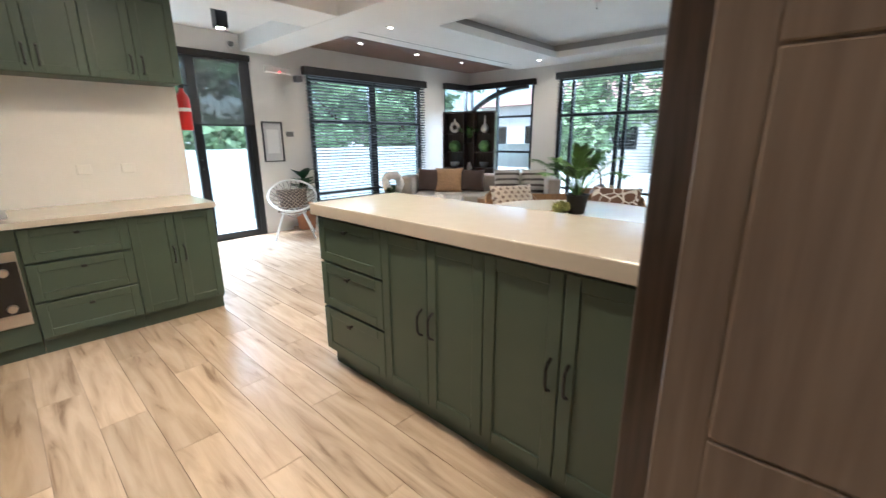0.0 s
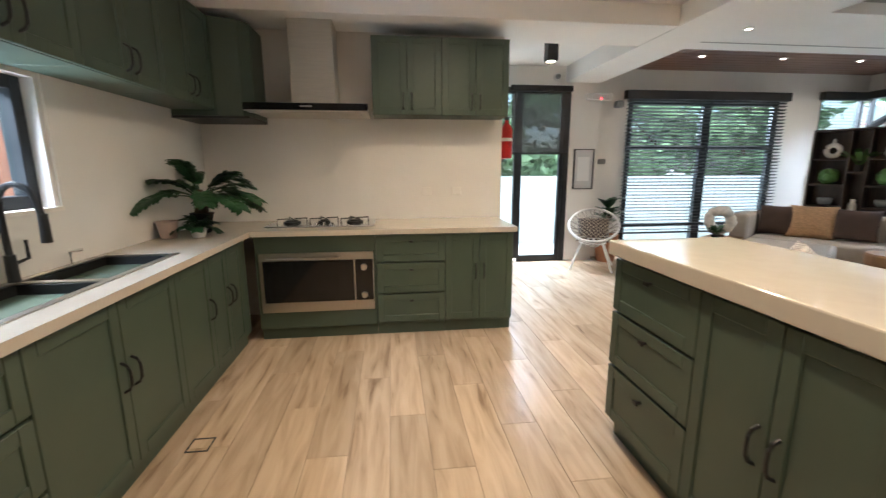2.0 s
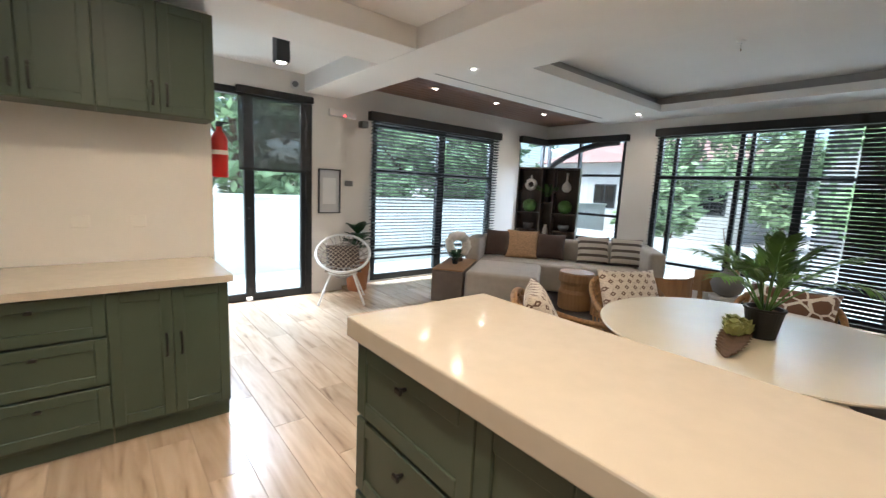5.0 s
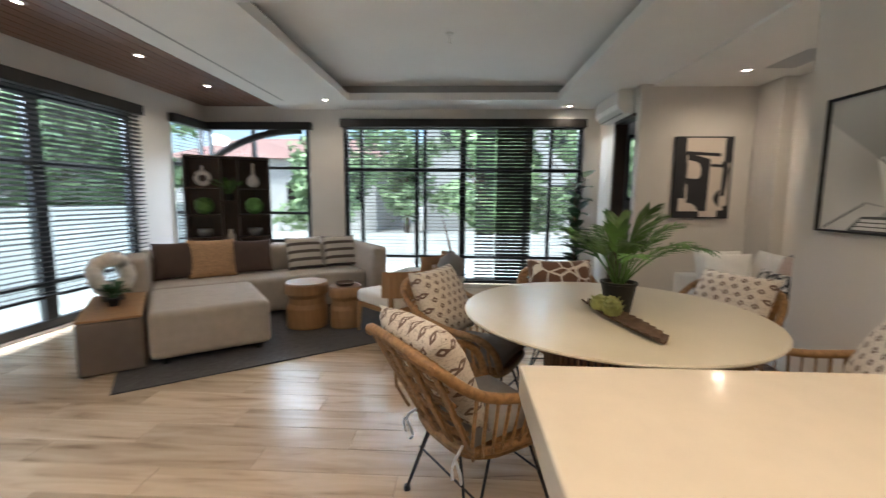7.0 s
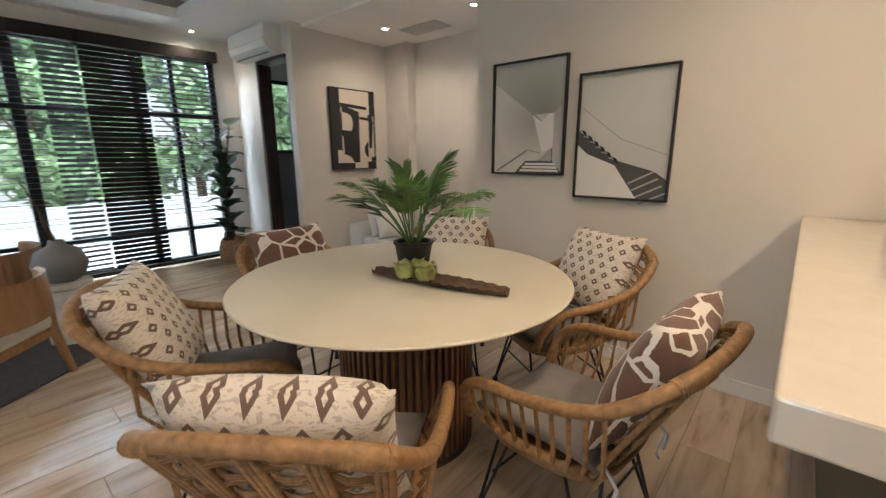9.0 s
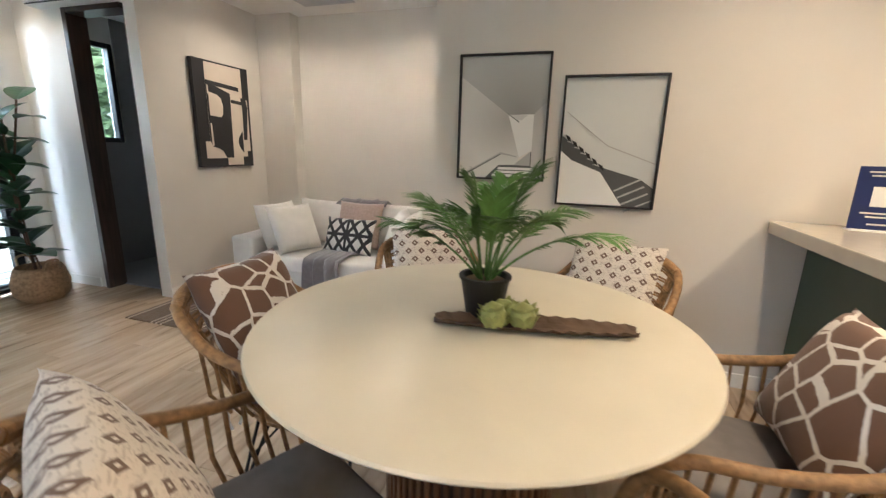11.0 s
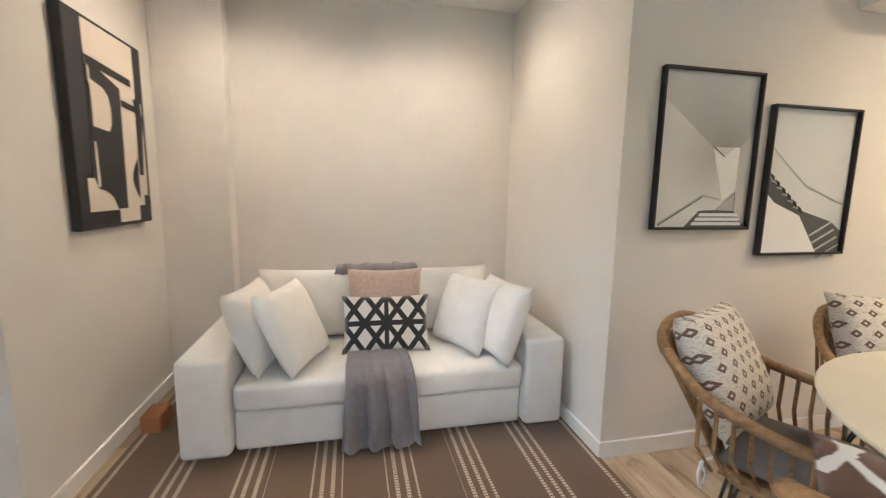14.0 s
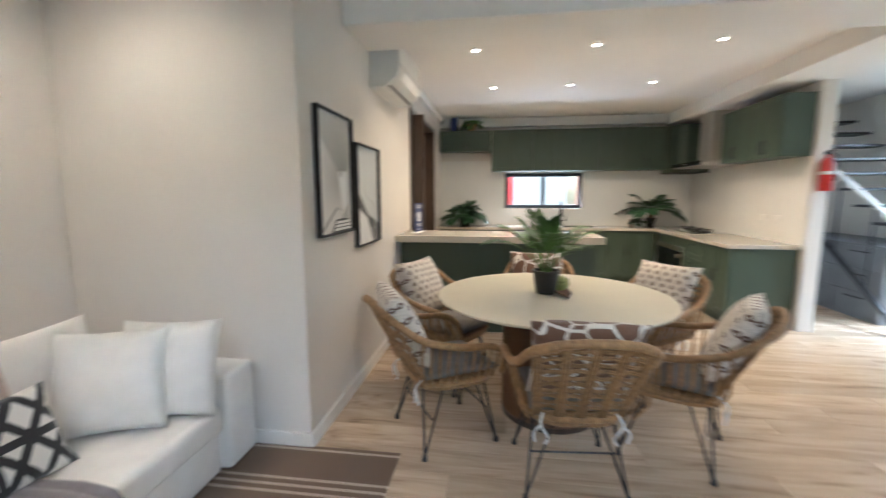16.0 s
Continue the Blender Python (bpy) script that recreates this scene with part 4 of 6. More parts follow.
base_unit(pen(PY1), 0.57, PZ, [("w", 0, 0.57, 0.12, 0.40, ""), ("w", 0, 0.57, 0.41, 0.68, ""), ("w", 0, 0.57, 0.69, 0.945, "")], "green peninsula cabinet with three drawers", 0.39)
base_unit(pen(1.60), 0.64, PZ, [("d", 0, 0.32, 0.12, 0.945, "r"), ("d", 0.32, 0.64, 0.12, 0.945, "l")], "green peninsula cabinet with two tall doors", 0.39)
base_unit(pen(0.96), 0.79, PZ, [("d", 0, 0.34, 0.12, 0.945, "r"), ("d", 0.34, 0.79, 0.12, 0.945, "l")], "green peninsula cabinet with two tall doors", 0.39)
tagged(part("back_panel", boxes((PX1 + 0.003, SW + 0.02, 0.0, PX1 + 0.02, PY1, PZ), bevel=0.002), GREEN), "dark green panel on the back of the peninsula", "panel", kind="structure")
tagged(part("peninsula_worktop", boxes((1.03, SW + 0.003, PZ + 0.004, 1.665, 2.195, 1.027), bevel=0.006, segs=2), QUARTZ), "thick cream quartz worktop on the peninsula", "worktop")
# floor box
ob = thing("floor_hatch", "small square access hatch in the plank floor", "hatch", pose(-1.0, 2.33, 0.0))
part("rim", boxes((-0.055, -0.055, -0.004, 0.055, -0.048, 0.003), (-0.055, 0.048, -0.004, 0.055, 0.055, 0.003), (-0.055, -0.048, -0.004, -0.048, 0.048, 0.003), (0.048, -0.048, -0.004, 0.055, 0.048, 0.003)), BLACK, ob)
# plants and pots on the worktop
def cycad_base(ob):
    pot(0.055, 0.075, 0.15, POT)(ob)
    part("trunk", lathe([(0.035, 0.12), (0.048, 0.16), (0.038, 0.20), (0.046, 0.24), (0.036, 0.28), (0.02, 0.32)], 14), BARK, ob, "brown scaly trunk")


palm("cycad", "dark green cycad in a black pot on the worktop", pose(-1.42, 3.62, 0.9), cycad_base, 20, 0.52, (14, 58), 0.46, 0.085, 0.016, LEAFD, 0.26, 3, 30)
ob = thing("pot", "small blush ceramic pot on the worktop", "pot", pose(-1.55, 3.38, 0.9))
pot(0.05, 0.065, 0.12, BLUSH)(ob)
palm("small_plant", "small bushy plant in a white pot", pose(-1.36, 3.40, 0.9), pot(0.04, 0.055, 0.07, PLASTIC), 14, 0.13, (15, 75), 0.5, 0.05, 0.014, LEAFD, 0.07, 5, 6)
palm("leafy_plant", "large dark leafy plant on the corner worktop", pose(-1.32, 0.62, 0.9), pot(0.08, 0.10, 0.14, POT), 22, 0.40, (15, 78), 0.5, 0.13, 0.026, LEAFD, 0.14, 8, 9)
ob = thing("vase", "tall dark blue vase on the wall cabinet", "vase", pose(-1.45, 0.42, 2.472))
part("body", lathe([(0.05, 0), (0.06, 0.02), (0.06, 0.2), (0.03, 0.25), (0.035, 0.28)]), BLUE, ob, smooth=True)
palm("small_plant", "trailing plant in a brass pot on the wall cabinet", pose(-1.42, 0.72, 2.472), pot(0.06, 0.075, 0.11, TAN), 16, 0.18, (5, 70), 0.6, 0.06, 0.016, LEAF, 0.11, 9, 7)
# extinguisher on the end of the hob wall
ob = thing("fire_extinguisher", "red fire extinguisher hung on the wall end", "fire extinguisher", pose(1.045, 4.37, 1.46))
part("cylinder", lathe([(0.05, 0), (0.055, 0.01), (0.055, 0.27), (0.035, 0.31), (0.018, 0.33), (0.018, 0.36)], 20, 0.058), RED, ob, smooth=True)
part("valve", boxes((0.035, -0.02, 0.355, 0.08, 0.02, 0.38), (0.04, -0.012, 0.38, 0.12, 0.012, 0.392), bevel=0.003), BLACK, ob)
part("hose", rod(curve([(0.06, 0.02, 0.37), (0.06, 0.07, 0.33), (0.07, 0.075, 0.18), (0.07, 0.07, 0.10)], 4), 0.009, 6), BLACK, ob)
part("bracket", boxes((-0.004, -0.02, 0.14, 0.006, 0.02, 0.24)), BLACK, ob)
part("label_band", lathe([(0.0555, 0.16), (0.0562, 0.161), (0.0562, 0.19), (0.0555, 0.191)], 20, 0.058), PAPER, ob, "white paper label")
# leaflet stand on the peninsula
ob = thing("leaflet_stand", "dark blue printed card in a stand", "sign", pose(1.28, 0.33, 1.027, 0, 0, 172) @ Matrix.Diagonal((1.15, 1.15, 1.2, 1)))
c = part("card", boxes((-0.10, -0.004, 0.006, 0.10, 0.004, 0.26)), BLUE, ob)
part("base", boxes((-0.10, -0.03, 0, 0.10, 0.03, 0.006)), PAPER, ob)
part("card_back", boxes((-0.10, 0.0045, 0.006, 0.10, 0.006, 0.26)), PAPER, ob, "plain white back")
part("white_square", boxes((-0.045, -0.0065, 0.10, 0.045, -0.0045, 0.18)), PAPER, ob)
for z, w in ((0.235, 0.07), (0.22, 0.06), (0.07, 0.07), (0.055, 0.05), (0.025, 0.04)):
    part("text_bar", boxes((-w, -0.0065, z, w, -0.0045, z + 0.006)), PAPER, ob)

# ---- dining ----
TX, TY, TZ = 3.0, 1.55, 0.79
ob = thing("dining_table", "round cream dining table on a slatted walnut drum", "table", pose(TX, TY, 0))
part("tabletop", lathe([(0.0001, TZ - 0.032), (0.66, TZ - 0.032), (0.735, TZ - 0.014), (0.740, TZ - 0.006), (0.735, TZ), (0.0001, TZ)], 72), TABLETOP, ob)
part("drum", cyl(bmesh.new(), 0, 0, 0.03, TZ - 0.034, 0.29, n=48), DARKWOOD, ob, "dark drum core")
part("base_ring", cyl(bmesh.new(), 0, 0, 0, 0.03, 0.315, n=48), DARKWOOD, ob)
first = None
for k in range(60):
    m = pose(0, 0, 0, 0, 0, 6 * k) @ pose(0.300, 0, 0)
    if first is None:
        first = part("slat", boxes((-0.012, -0.009, 0.03, 0.012, 0.009, TZ - 0.034), bevel=0.003), WALNUT, ob)
        first.matrix_basis = m
    else:
        share("slat", first, m, ob)


def rattan_chair():
    """Facing +y: a rail that sweeps from the arms up over a raked woven back, hairpin legs."""
    ob = thing("rattan_chair", "woven rattan armchair with black hairpin legs round the table", "chair", None, "rattan chairs round the table")
    rail = curve([(0.25, 0.29, 0.43), (0.30, 0.27, 0.55), (0.315, 0.18, 0.615), (0.315, 0.0, 0.635), (0.30, -0.20, 0.69), (0.25, -0.345, 0.795), (0.11, -0.40, 0.845), (-0.11, -0.40, 0.845), (-0.25, -0.345, 0.795), (-0.30, -0.20, 0.69), (-0.315, 0.0, 0.635), (-0.315, 0.18, 0.615), (-0.30, 0.27, 0.55), (-0.25, 0.29, 0.43)], 5)
    part("top_rail", rod(rail, 0.020, 10), RATTAN, ob, smooth=True)
    for sx in (-1, 1):
        # cane wound round the rail at the back corners
        bm = bmesh.new()
        turns = [(sx * 0.25, -0.345, 0.795), (sx * 0.205, -0.372, 0.815), (sx * 0.16, -0.388, 0.832)]
        path = curve(turns, 12)
        tube(bm, path, [0.0225 + 0.002 * (k % 2) for k in range(len(path))], 10)
        part("binding", bm, RATTAN, ob, "wound cane binding")
    ring = []
    for k in range(28):
        a = k * math.pi / 14
        c, sn = math.cos(a), math.sin(a)
        y = 0.05 + 0.23 * math.copysign(abs(sn) ** 0.6, sn)
        ring.append(((0.235 + 0.06 * (y - 0.05)) * math.copysign(abs(c) ** 0.6, c), y, 0.405))
    part("seat_ring", rod(ring, 0.018, 8, True), RATTAN, ob, smooth=True)
    part("lower_ring", rod([(0.96 * p[0], 0.05 + 0.96 * (p[1] - 0.05), 0.375) for p in ring], 0.012, 8, True), RATTAN, ob, smooth=True)
    part("seat", boxes((-0.215, -0.16, 0.392, 0.215, 0.26, 0.410), bevel=0.004), RATTAN, ob)
    # arm spindles
    for sg in (-1, 1):
        for k in range(10):
            y = 0.235 - 0.05 * k
            zt = 0.585 if y > 0.2 else 0.62 if y > 0.1 else 0.635 if y > 0 else 0.635 + 0.27 * -y
            part("spindle", rod([(sg * 0.24, 0.02 + y * 0.9, 0.41), (sg * 0.285, y, 0.5), (sg * (0.313 if y > -0.1 else 0.306), y, zt)], 0.0075, 6), RATTAN, ob)

    def back_at(u, f):
        """A point of the raked back: u across (-1 to 1), f from the seat (0) to the rail (1)."""
        hw = 0.205 + 0.045 * f
        bend = (0.035 + 0.02 * f) * abs(u) ** 2.2
        return Vector((u * hw, -0.175 - 0.222 * f + bend, 0.415 + (0.425 - 0.045 * abs(u) ** 2.5) * f))

    # five flat ribs of three canes each, and pairs of thin cane woven through them with open gaps
    for k in range(5):
        u = (k - 2) / 2.12
        bm = bmesh.new()
        for off in (-0.014, 0.0, 0.014):
            tube(bm, [back_at(u, f) + Vector((off, -0.006, 0)) for f in (0, 0.25, 0.5, 0.75, 0.985)], 0.0085, 6)
        part("back_rib", bm, RATTAN, ob, smooth=True)
    for j in range(22):
        f = (j + 0.7) / 22.8 + (-0.009 if j % 2 else 0.009)
        wave = -1 if (j // 2) % 2 else 1
        pts = []
        for i in range(-12, 13):
            p = back_at(i / 12, f)
            p.y += 0.009 * wave * math.cos(i / 12 * 2.12 * 2 * math.pi)
            pts.append(p)
        part("cane", rod(pts, 0.0052, 5), RATTAN, ob)
    # legs: two rods that meet in a foot
    for sx in (-1, 1):
        for sy in (-1, 1):
            foot = (sx * 0.24, 0.04 + sy * 0.225, 0.012)
            part("leg", rod([(sx * 0.19, 0.05 + sy * 0.10, 0.37), foot], 0.0065, 6), BLACK, ob)
            part("leg", rod([(sx * 0.11, 0.05 + sy * 0.19, 0.37), foot], 0.0065, 6), BLACK, ob)
            part("foot", cyl(bmesh.new(), foot[0], foot[1], 0, 0.024, 0.016, 0.013, 10), BLACK, ob)
    for y in (-0.13, 0.21):
        part("crossbar", rod([(-0.215, y, 0.21), (0.215, y, 0.21)], 0.005, 6), BLACK, ob)
    part("seat_pad", pillow_mesh(0.47, 0.47, 0.085, 1), SEATGREY, ob, "grey seat pad", True).matrix_basis = pose(0, 0.06, 0.452)
    for sx in (-1, 1):
        bm = rod(curve([(sx * 0.17, -0.17, 0.43), (sx * 0.185, -0.215, 0.395), (sx * 0.15, -0.205, 0.33), (sx * 0.165, -0.21, 0.30)], 3), 0.006, 5)
        tube(bm, curve([(sx * 0.185, -0.215, 0.395), (sx * 0.215, -0.215, 0.36), (sx * 0.21, -0.205, 0.31)], 3), 0.006, 5)
        part("tie", bm, PAPER, ob, "white cotton tie")
    return ob


chair = rattan_chair()
CHAIRS = [(3.36, 0.85, 32, IKAT), (3.68, 1.57, 95, HIDE), (3.36, 2.23, 152, IKAT), (2.57, 2.26, 216, IKAT), (2.15, 1.54, 264, HIDE), (2.58, 0.80, 328, IKAT)]
for i, (x, y, turn, mat) in enumerate(CHAIRS):
    m = pose(x, y, 0, 0, 0, turn)
    if i == 0:
        chair.matrix_basis = m
    else:
        copy_thing(chair, m)
    lab = "cream cushion with small brown diamonds on a rattan chair" if mat is IKAT else "brown and white hide-print cushion on a rattan chair"
    cushion(lab, mat, 0.48, 0.46, 0.17, m @ pose(0.01 * (i - 2), -0.215, 0.705, 117, 0, 3 * i - 7), 20 + i, "dining chair cushions")

# centrepiece
palm("parlour_palm", "feathery green palm in a black pot on the table", pose(2.98, 1.51, TZ), pot(0.062, 0.085, 0.155, POT), 18, 0.58, (50, 87), 0.50, 0.088, 0.0050, LEAF, 0.14, 11, 26, bare=0.36)
ob = thing("driftwood_tray", "long dark serrated bark tray on the table", "tray", pose(2.80, 1.57, TZ, 0, 0, 10))
bm = bmesh.new()
prev = None
for i in range(25):
    s = i / 24
    x, hw = -0.33 + 0.66 * s, 0.055 * math.sin(math.pi * min(1, s * 0.9 + 0.06)) ** 0.6
    jag = 0.016 * (i % 2)
    row = [bm.verts.new((x, y, z)) for y, z in ((-hw - jag, 0.030), (-hw * 0.6, 0.008), (0, 0.002), (hw * 0.6, 0.008), (hw + jag, 0.030), (hw * 0.6, 0.016), (0, 0.010), (-hw * 0.6, 0.016))]
    if prev:
        for k in range(8):
            bm.faces.new((prev[k], prev[(k + 1) % 8], row[(k + 1) % 8], row[k]))
    else:
        bm.faces.new(row)
    prev = row
bm.faces.new(prev[::-1])
bmesh.ops.recalc_face_normals(bm, faces=bm.faces)
part("tray_body", bm, BARK, ob)
ARTI = material("artichoke", (0.34, 0.37, 0.13), 0.6, vary=0.3, scale=25)
for k, (x, y) in enumerate(((-0.07, 0.0), (0.02, 0.015), (-0.02, -0.03))):
    a = thing("artichoke", "pale green artichoke on the bark tray", "artichoke", pose(2.90, 1.60, TZ + 0.012, 0, 0, 10) @ pose(x, y, 0.0, 10 * k, 5, 40 * k) @ Matrix.Diagonal((1.3, 1.3, 1.3, 1)), "artichokes")
    part("heart", lathe([(0.0001, 0), (0.024, 0.008), (0.034, 0.03), (0.026, 0.055), (0.0001, 0.07)], 12), ARTI, a)
    for ringn, (r, z, n) in enumerate(((0.030, 0.012, 8), (0.034, 0.028, 8), (0.026, 0.044, 7))):
        for j in range(n):
            az = j * 2 * math.pi / n + ringn * 0.4
            bm = bmesh.new()
            o = Vector((math.cos(az), math.sin(az), 0))
            leaf_blade(bm, o * r * 0.9 + Vector((0, 0, z - 0.008)), (o * 0.35 + Vector((0, 0, 1))).normalized(), Vector((-o.y, o.x, 0)), o, 0.028, 0.013, -0.3, 3, -0.2)
            part("bract", bm, ARTI, a)


# pictures
def picture(label, m, w, h, d=0.035):
    """A framed print in its x-z plane, facing -y, its lower left at the origin."""
    ob = thing("framed_picture", label, "picture", m)
    f = 0.012
    part("frame", boxes((0, -d, 0, f, 0, h), (w - f, -d, 0, w, 0, h), (f, -d, 0, w - f, 0, f), (f, -d, h - f, w - f, 0, h), bevel=0.002), ARTBLK, ob)
    return ob


def shape(name, ob, pts, mat, y):
    """A flat printed shape, cut as a thin sheet."""
    bm = bmesh.new()
    f = bm.faces.new([bm.verts.new((x, y, z)) for x, z in pts])
    ex = bmesh.ops.extrude_face_region(bm, geom=[f])
    bmesh.ops.translate(bm, verts=[v for v in ex["geom"] if isinstance(v, bmesh.types.BMVert)], vec=(0, -0.0012, 0))
    bmesh.ops.recalc_face_normals(bm, faces=bm.faces)
    part(name, bm, mat, ob)


PW, PH = 0.56, 0.755


def print_tone(name, near, far, u, v, reach):
    """A printed tone that runs from near to far with the distance from a point of the sheet."""
    m = material(name, (0.5, 0.5, 0.5), 0.55)
    t = m.node_tree
    d = t.nodes.new("ShaderNodeVectorMath")
    d.operation = "DISTANCE"
    d.inputs[1].default_value = (u * PW, -0.01, v * PH)
    t.links.new(t.nodes["Texture Coordinate"].outputs["Object"], d.inputs[0])
    mr = t.nodes.new("ShaderNodeMapRange")
    mr.inputs["From Max"].default_value = reach
    t.links.new(d.outputs["Value"], mr.inputs[0])
    t.links.new(mixed(t, mr.outputs[0], near, far), t.nodes["Principled BSDF"].inputs["Base Color"])
    return m


def sheet_shape(name, ob, pts, mat, y, w=PW, h=PH):
    shape(name, ob, [(0.012 + u * (w - 0.024), 0.012 + v * (h - 0.024)) for u, v in pts], mat, y)


PRINTCEIL = print_tone("print_ceiling_tone", (0.27, 0.27, 0.26), (0.56, 0.57, 0.56), 0.72, 0.52, 0.42)
PRINTWALL = print_tone("print_wall_tone", (0.40, 0.39, 0.375), (0.74, 0.73, 0.71), 0.60, 0.48, 0.30)
PRINTSIDE = print_tone("print_side_tone", (0.55, 0.54, 0.52), (0.40, 0.40, 0.40), 0.88, 0.2, 0.40)
PRINTSKY = print_tone("print_sky_tone", (0.66, 0.68, 0.68), (0.52, 0.54, 0.55), 0.2, 0.6, 0.6)
ob = picture("black framed print of a white stairwell passage", pose(3.46, SW + 0.002, 1.185, 0, 0, 180), PW, PH)
sheet_shape("ceiling_tone", ob, ((0, 1), (0, 0.84), (0.57, 0.53), (0.86, 0.535), (1, 0.64), (1, 1)), PRINTCEIL, -0.010)
sheet_shape("side_tone", ob, ((0, 0.84), (0, 0), (0.34, 0), (0.70, 0.12), (0.72, 0.20), (0.57, 0.53)), PRINTWALL, -0.010)
sheet_shape("end_tone", ob, ((0.86, 0.535), (0.86, 0.10), (1, 0), (1, 0.64)), PRINTSIDE, -0.010)
sheet_shape("light_tone", ob, ((0.57, 0.53), (0.86, 0.535), (0.86, 0.24), (0.72, 0.18), (0.66, 0.32)), PAPER, -0.011)
sheet_shape("soffit_tone", ob, ((0.57, 0.53), (0.80, 0.53), (0.72, 0.485), (0.68, 0.49)), ARTMID, -0.0125)
sheet_shape("edge_tone", ob, ((0.56, 0.535), (0.575, 0.535), (0.70, 0.475), (0.695, 0.468)), ARTDARK, -0.014)
sheet_shape("floor_tone", ob, ((0.33, 0), (0.48, 0.11), (0.66, 0.115), (0.86, 0.23), (0.86, 0.11), (1, 0)), ARTDARK, -0.0125)
sheet_shape("ramp_tone", ob, ((0.66, 0.115), (0.85, 0.23), (0.85, 0.11)), ARTGREY, -0.014)
for k in range(3):
    a, c = 0.40 + 0.035 * k, 0.955 - 0.022 * k
    sheet_shape("step_tone", ob, ((a, 0.012 + 0.030 * k), (c, 0.012 + 0.030 * k), (c - 0.01, 0.034 + 0.030 * k), (a + 0.015, 0.034 + 0.030 * k)), PAPER, -0.015)
sheet_shape("rail_tone", ob, ((0.05, 0.012), (0.50, 0.205), (0.69, 0.180), (0.69, 0.190), (0.50, 0.220), (0.05, 0.026)), ARTGREY, -0.0125)
sheet_shape("rail_shade", ob, ((0.05, 0.006), (0.30, 0.112), (0.50, 0.199), (0.50, 0.206), (0.05, 0.014)), ARTDARK, -0.014)
ob = picture("black framed print of a white staircase on pale grey", pose(2.82, SW + 0.002, 1.05, 0, 0, 180), PW, PH)
sheet_shape("sky_tone", ob, ((0, 0), (1, 0), (1, 1), (0, 1)), PRINTSKY, -0.010)
sheet_shape("flight_tone", ob, ((0, 0.55), (0.04, 0.53), (0.47, 0.30), (0.86, 0.22), (1, 0.15), (1, 0), (0.68, 0), (0.44, 0.26), (0.12, 0.35), (0, 0.43)), ARTDARK, -0.0125)
for k in range(6):
    u, v = 0.035 + 0.075 * k, 0.555 - 0.045 * k
    sheet_shape("riser_tone", ob, ((u - 0.06, v - 0.006) if k else (0, v - 0.006), (u, v + 0.006), (u + 0.05, v - 0.014), (u + 0.02, v - 0.022)), ARTGREY, -0.014)
    sheet_shape("riser_shade", ob, ((u, v + 0.006), (u + 0.05, v - 0.014), (u + 0.065, v - 0.055), (u + 0.02, v - 0.03)), ARTBLK, -0.0152)
for k in range(4):
    u, v = 0.86 + 0.045 * k, 0.225 - 0.055 * k
    sheet_shape("tread_tone", ob, ((0.60 + 0.04 * k, v - 0.10), (min(u, 0.995), v), (min(u + 0.01, 0.995), v - 0.012), (0.61 + 0.04 * k, v - 0.112)), ARTGREY, -0.014)
sheet_shape("wall_tone", ob, ((0, 0.43), (0.12, 0.355), (0.44, 0.265), (0.70, 0), (0, 0)), PAPER, -0.0165)
sheet_shape("rail_tone", ob, ((0.03, 0.735), (0.26, 0.600), (0.49, 0.470), (1, 0.335), (1, 0.345), (0.49, 0.480), (0.26, 0.610), (0.03, 0.743)), ARTGREY, -0.0125)
AW, AH = 0.67, 0.965
ob = thing("canvas", "black and cream abstract canvas on the recess wall", "picture", pose(6.078, -0.222, 1.145, 0, 0, -90))
part("stretcher", boxes((0, -0.045, 0, AW, 0, AH), bevel=0.003), ARTBLK, ob)


def canvas_shape(name, pts, mat, y):
    sheet_shape(name, ob, pts, mat, y, AW, AH)


canvas_shape("cream_field", ((0.18, 0.995), (0.87, 0.995), (0.87, 0.70), (0.97, 0.69), (0.97, 0.15), (0.90, 0.15), (0.90, 0.09), (0.80, 0.09), (0.80, 0.005), (0.48, 0.005), (0.48, 0.075), (0.09, 0.075), (0.09, 0.24), (0.18, 0.24)), ARTCREAM, -0.0455)
canvas_shape("black_form", ((0.18, 0.83), (0.80, 0.805), (0.80, 0.765), (0.18, 0.79)), ARTBLK, -0.048)
canvas_shape("black_form", ((0.18, 0.79), (0.34, 0.785), (0.62, 0.73), (0.60, 0.08), (0.46, 0.08), (0.40, 0.145), (0.32, 0.175), (0.22, 0.19), (0.18, 0.24)), ARTBLK, -0.0478)
canvas_shape("black_form", ((0.63, 0.675), (0.84, 0.665), (0.84, 0.63), (0.63, 0.64)), ARTBLK, -0.048)
canvas_shape("black_form", ((0.82, 0.705), (0.93, 0.70), (0.96, 0.60), (0.91, 0.27), (0.84, 0.27), (0.85, 0.60)), ARTBLK, -0.0485)
canvas_shape("black_form", [(0.82 - 0.10 * math.sin(k * math.pi / 12), 0.36 - 0.23 * k / 12) for k in range(13)], ARTBLK, -0.048)
canvas_shape("cream_form", ((0.21, 0.72), (0.36, 0.70), (0.43, 0.67), (0.46, 0.60), (0.45, 0.52), (0.41, 0.485), (0.21, 0.495)), ARTCREAM, -0.0505)
canvas_shape("cream_form", ((0.19, 0.785), (0.215, 0.775), (0.215, 0.70), (0.19, 0.70)), ARTCREAM, -0.0508)
canvas_shape("cream_form", ((0.20, 0.42), (0.225, 0.42), (0.235, 0.20), (0.20, 0.20)), ARTCREAM, -0.0505)
ob = picture("small black framed notice on the white pier", pose(2.60, NWD - 0.002, 1.06), 0.30, 0.57)
shape("sheet", ob, ((0.012, 0.012), (0.288, 0.012), (0.288, 0.558), (0.012, 0.558)), ARTMID, -0.010)
